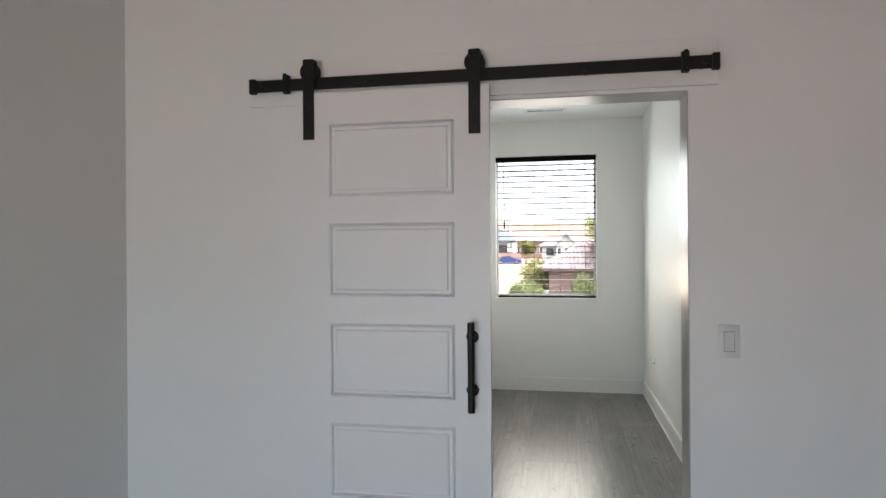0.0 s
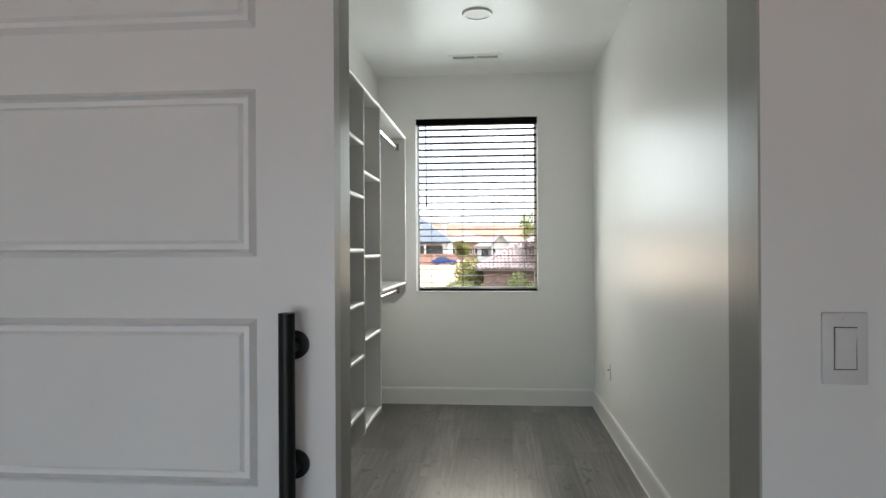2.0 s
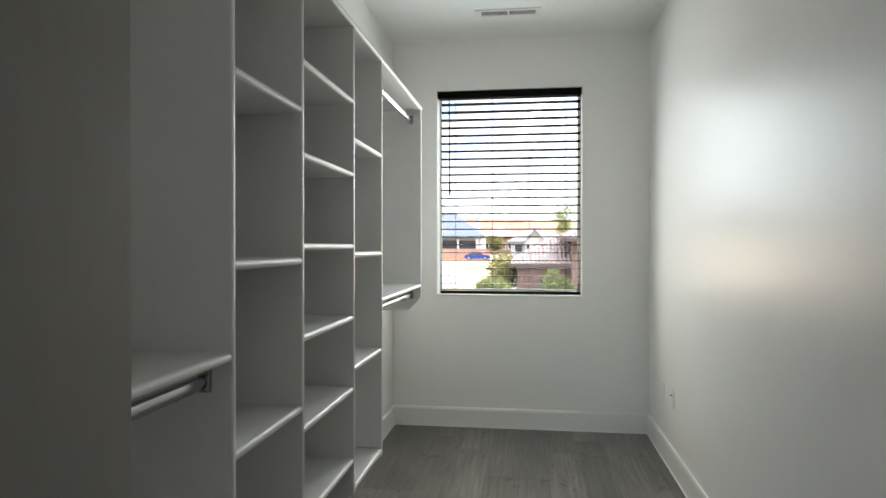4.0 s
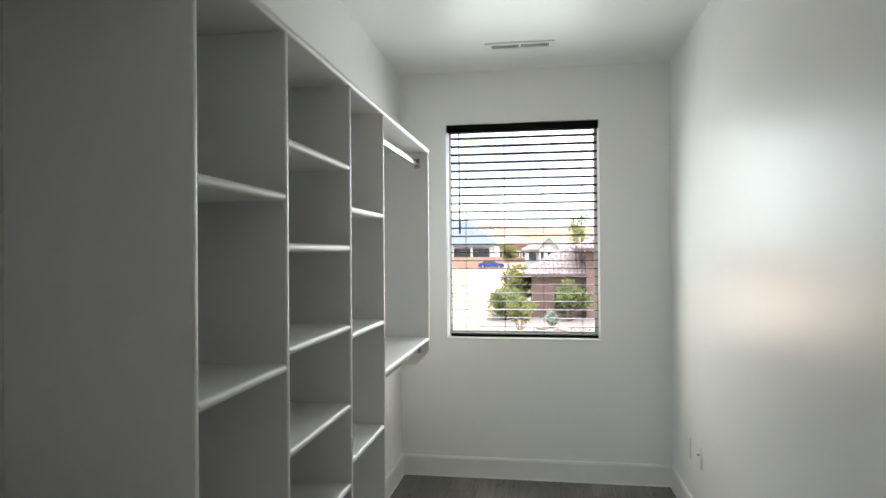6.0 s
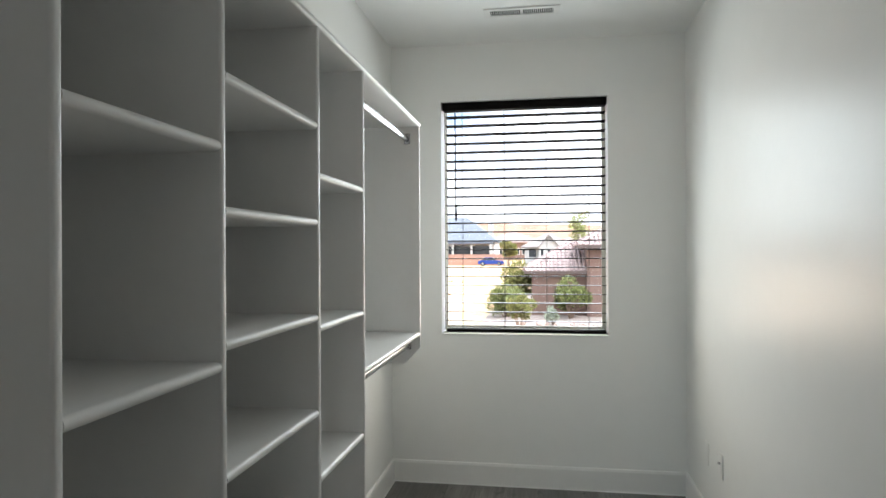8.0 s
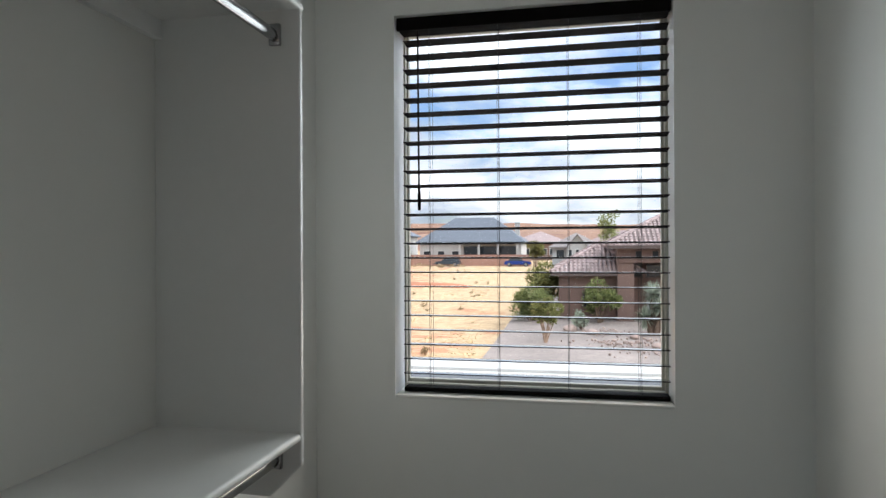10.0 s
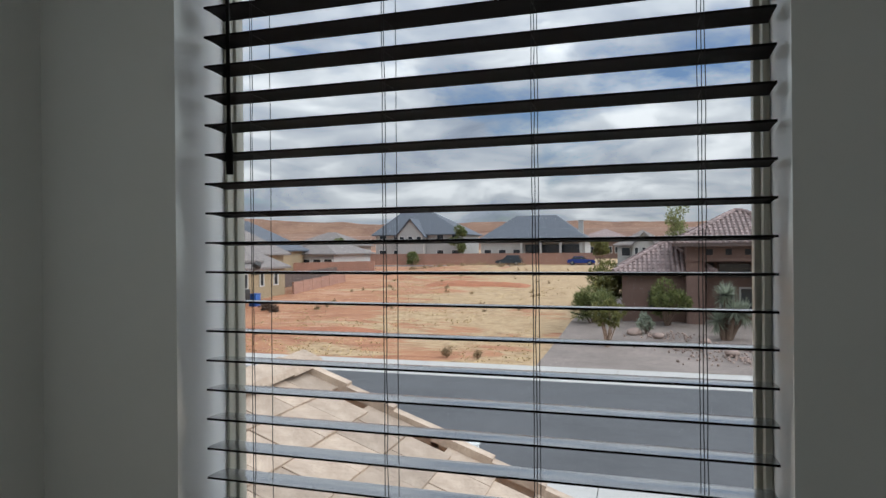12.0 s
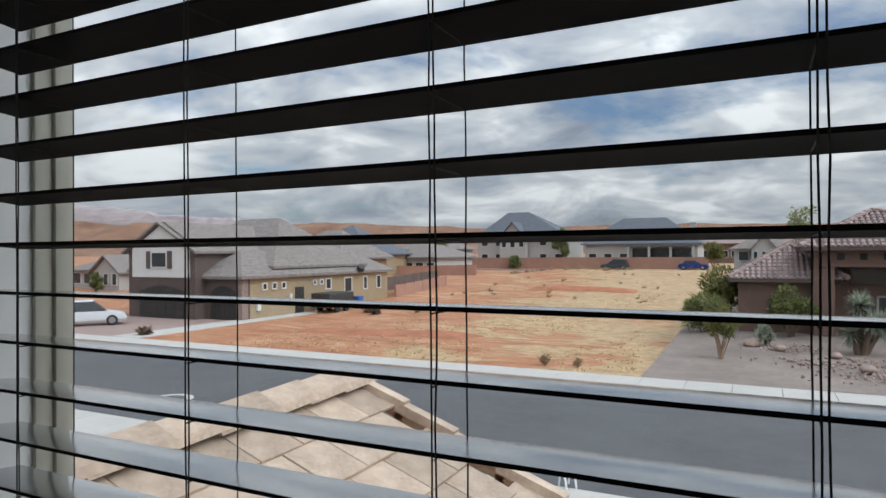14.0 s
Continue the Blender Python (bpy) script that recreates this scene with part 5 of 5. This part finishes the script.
# dry grass tufts on the lot
def tufts():
    rnd = random.Random(52)
    vs, fs = [], []
    for _ in range(3800):
        y = 29 + 74 * rnd.random() ** 1.3
        x = rnd.uniform(-26, -4.8) - (y - 29) * 0.12 + rnd.uniform(0, 4) * (y > 60)
        if noise.noise((x * 0.16, y * 0.1, 2)) < -0.12 or x > -4.9:
            continue
        z, s = lie(x, y), rnd.uniform(0.03, 0.08)
        for _ in range(3):
            a, dx, dy = rnd.uniform(0, 6.28), rnd.uniform(-0.2, 0.2), rnd.uniform(-0.2, 0.2)
            w = 0.05
            i = len(vs)
            vs += [(x + dx - w * math.cos(a), y + dy - w * math.sin(a), z), (x + dx + w * math.cos(a), y + dy + w * math.sin(a), z), (x + dx + rnd.uniform(-0.12, 0.12), y + dy + rnd.uniform(-0.12, 0.12), z + s)]
            fs.append((i, i + 1, i + 2))
    me = bpy.data.meshes.new("dry_grass")
    me.from_pydata(vs, [], fs)
    me.materials.append(leafy(paint("dry_grass", (0.56, 0.41, 0.21), 0.9, var=0.2, scale=0.5, island=0.3)))
    tagged(new("dry_grass", me), "dry yellow grass tufts on red soil", "grass", kind="stuff")


tufts()


def dead_brush():
    """A line of dark dead brush on the bank at the back of the lot, and scattered dark clumps."""
    rnd = random.Random(61)
    bm = bmesh.new()
    for i in range(150):
        if i < 90:
            x, y = rnd.uniform(-41, -16), 95 + rnd.gauss(0, 1.3)
        else:
            x, y = rnd.uniform(-30, -8), rnd.uniform(45, 92)
        if noise.noise((x * 0.2, y * 0.15, 8)) < -0.05:
            continue
        r = rnd.uniform(0.2, 0.5) * (1 if i < 90 else 0.5)
        foliage(bm, (x, y, lie(x, y) + r * 0.3), r, 26, 0.2, rnd, 0.45, True, 4)
    tagged(new("dead_brush", mesh("dead_brush", bm, M_DEAD)), "dark dead brush on a bank of dry grass", "brush", kind="stuff")


def soil_mound(x0, x1, y, h, seed):
    """A long low heap of bare red soil."""
    bm = bmesh.new()
    prev = None
    for j in range(9):
        v = -1 + 2 * j / 8
        row = []
        for i in range(41):
            u = i / 40
            x = x0 + (x1 - x0) * u
            yy = y + v * 1.9 + 0.8 * noise.noise((x * 0.25, seed, 0))
            k = max(0, 1 - v * v) * min(1, 6 * u, 6 * (1 - u))
            row.append(bm.verts.new((x, yy, lie(x, yy) - 0.05 + h * k * (0.75 + 0.6 * noise.noise((x * 0.6, yy * 0.6, seed))))))
        if prev:
            for i in range(40):
                bm.faces.new((prev[i], prev[i + 1], row[i + 1], row[i]))
        prev = row
    tagged(new("ground_mound", mesh("ground_mound", bm, M_SOIL, True)), "low heap of bare red soil", kind="structure")


dead_brush()
M_SOIL = paint("red_soil", (0.36, 0.14, 0.07), 0.95, var=0.2, scale=0.8, bump=0.5, bscale=6)
soil_mound(-23.0, -11.0, 69, 0.5, 2)
soil_mound(-27.5, -14.0, 36.5, 0.22, 5)


# ---- vehicles ----
def make_car(label, at, rz, body_mat, suv=True, L=4.6, W=1.85):
    t = thing("car", label, "car", at, rz)
    h = 1.66 if suv else 1.45
    b = bmesh.new()
    low = [(-L / 2, 0.45), (-L / 2 + 0.05, 0.85), (-L / 2 + 0.3, 0.98), (L / 2 - 1.25, 0.96), (L / 2 - 0.25, 0.82), (L / 2, 0.62), (L / 2 - 0.02, 0.35), (-L / 2 + 0.05, 0.32)]
    prism(b, low, -W / 2, W / 2, "y")
    bmesh.ops.bevel(b, geom=b.edges[:], offset=0.07, segments=2, affect="EDGES")
    part("body", b, body_mat, t)
    c = bmesh.new()
    zb, wt2 = 0.93, W / 2 - 0.16
    lo = [(-L / 2 + (0.15 if suv else 0.6), zb), (L / 2 - 1.2, zb)]
    hi = [(-L / 2 + (0.5 if suv else 1.1), h), (L / 2 - 2.05, h)]
    vs = [c.verts.new((x, s * (W / 2 - 0.06), z)) for s in (-1, 1) for x, z in lo] + [c.verts.new((x, s * wt2, z)) for s in (-1, 1) for x, z in hi]
    for f in ((0, 1, 5, 4), (3, 2, 6, 7), (1, 3, 7, 5), (2, 0, 4, 6), (4, 5, 7, 6), (0, 2, 3, 1)):
        c.faces.new([vs[i] for i in f])
    bmesh.ops.recalc_face_normals(c, faces=c.faces[:])
    bmesh.ops.bevel(c, geom=c.edges[:], offset=0.05, segments=2, affect="EDGES")
    part("cabin", c, M_DGLASS, t, "dark window band")
    r = bmesh.new()
    bx(r, hi[0][0] - 0.02, hi[1][0] + 0.05, -wt2 - 0.02, wt2 + 0.02, h - 0.06, h + 0.03, bev=0.03)
    part("roof_panel", r, body_mat, t)
    for x in (-L / 2 + 0.85, L / 2 - 0.9):
        for s in (-1, 1):
            w = bmesh.new()
            rod(w, (x, s * (W / 2 - 0.2), 0.35), (x, s * (W / 2 + 0.01), 0.35), 0.35, 20)
            wp = part("wheel", w, M_TYRE, t)
            q = bmesh.new()
            rod(q, (x, s * (W / 2 + 0.0), 0.35), (x, s * (W / 2 + 0.025), 0.35), 0.22, 14)
            part("rim", q, M_CHROME, wp)


make_car("silver crossover parked on a brown paved driveway", (-41.0, 31.8, ZG + 0.035), 54, M_SILVER)
make_car("dark grey sport utility vehicle parked by a block wall", (-22.4, 113.6, ZFAR - 0.02), 180, M_DGREY)
make_car("blue parked car on the far street", (-9.9, 112.9, ZFAR - 0.02), 0, M_BLUE, suv=False)


# ---- yard clutter ----
def clutter():
    t = thing("trailer", "dark covered utility trailer beside a house", "trailer", (-31.6, 46.4, ZG + 0.045))
    part("box_body", box(-0.9, 0.9, -1.7, 1.7, 0.4, 1.55, bev=0.08), M_GARAGE, t)
    for y in (-0.6, 0.6):
        for s in (-1, 1):
            w = bmesh.new()
            rod(w, (s * 0.75, y, 0.3), (s * 0.95, y, 0.3), 0.3, 16)
            part("wheel", w, M_TYRE, t)
    b = thing("wheelie_bin", "blue plastic wheeled bin beside a trailer", "bin", (-30.8, 48.8, lie(-30.8, 48.8) - 0.02))
    part("bin_body", box(-0.35, 0.35, -0.35, 0.35, 0, 0.95, bev=0.05), M_BIN, b)
    part("lid", box(-0.38, 0.38, -0.38, 0.4, 0.95, 1.03, bev=0.02), M_BIN, b)
    rnd = random.Random(8)
    for x, y, s in ((-28.6, 47.0, 0.55), (-27.4, 46.0, 0.4), (-33.0, 29.7, 0.4)):
        bm = bmesh.new()
        foliage(bm, (0, 0, s * 0.5), s, 160, 0.25, rnd, 0.5)
        o = new("brush_pile", mesh("brush_pile", bm, M_BARK))
        o.location = (x, y, lie(x, y))
        tagged(o, "dark heap of brush and debris on red soil", "debris")
    # white folding barricade by the near kerb
    a = thing("barricade", "small white folding barricade at the roadside", "barricade", (-4.15, 16.75, ZG - 0.11), 50)
    for s in (-1, 1):
        for x in (-0.12, 0.12):
            q = bmesh.new()
            rod(q, (x, s * 0.14, 0), (x, 0, 0.66), 0.022, 6)
            part("leg", q, M_WHITE, a)
    for z in (0.3, 0.58):
        part("rail", box(-0.15, 0.15, -0.15 + z * 0.12, -0.12 + z * 0.12, z - 0.04, z + 0.04), M_WHITE, a, smooth=False)


clutter()


# ---- floor planks ----
def planks():
    f = tagged(new("floor"), "grey-brown wood-look plank floor", kind="structure")
    pw, pl = 0.181, 1.22
    me = {}
    rnd = random.Random(3)

    def plank(x, y0, y1):
        L = round(y1 - y0, 2)
        if L < 0.05:
            return
        if L not in me:
            me[L] = mesh("plank", box(0.0001, pw - 0.0001, 0.0001, L - 0.0001, -0.008, 0, bev=0.0006, seg=1), M_PLANK)
        o = new("plank", me[L])
        o.parent = f
        o.location = (x, y0, 0)
    x = XL + 0.002
    while x < RX - 0.01:
        end = YE - 0.002 if x < XR - 0.05 else RY - 0.002
        y = -1.4 - rnd.choice((0.2, 0.45, 0.7, 0.95))
        while y < end:
            plank(x, y, min(y + pl, end))
            y += pl
        x += pw
    part("underlay", box(HX0, HX1, HY, -2.6, -0.012, -0.001), M_PLANK, f, smooth=False)
    part("underlay", box(HX0, XL, -2.6, 0, -0.012, -0.001), M_PLANK, f, smooth=False)
    part("underlay", box(RX + 0.2, HX1, -2.6, 0, -0.012, -0.001), M_PLANK, f, smooth=False)


planks()
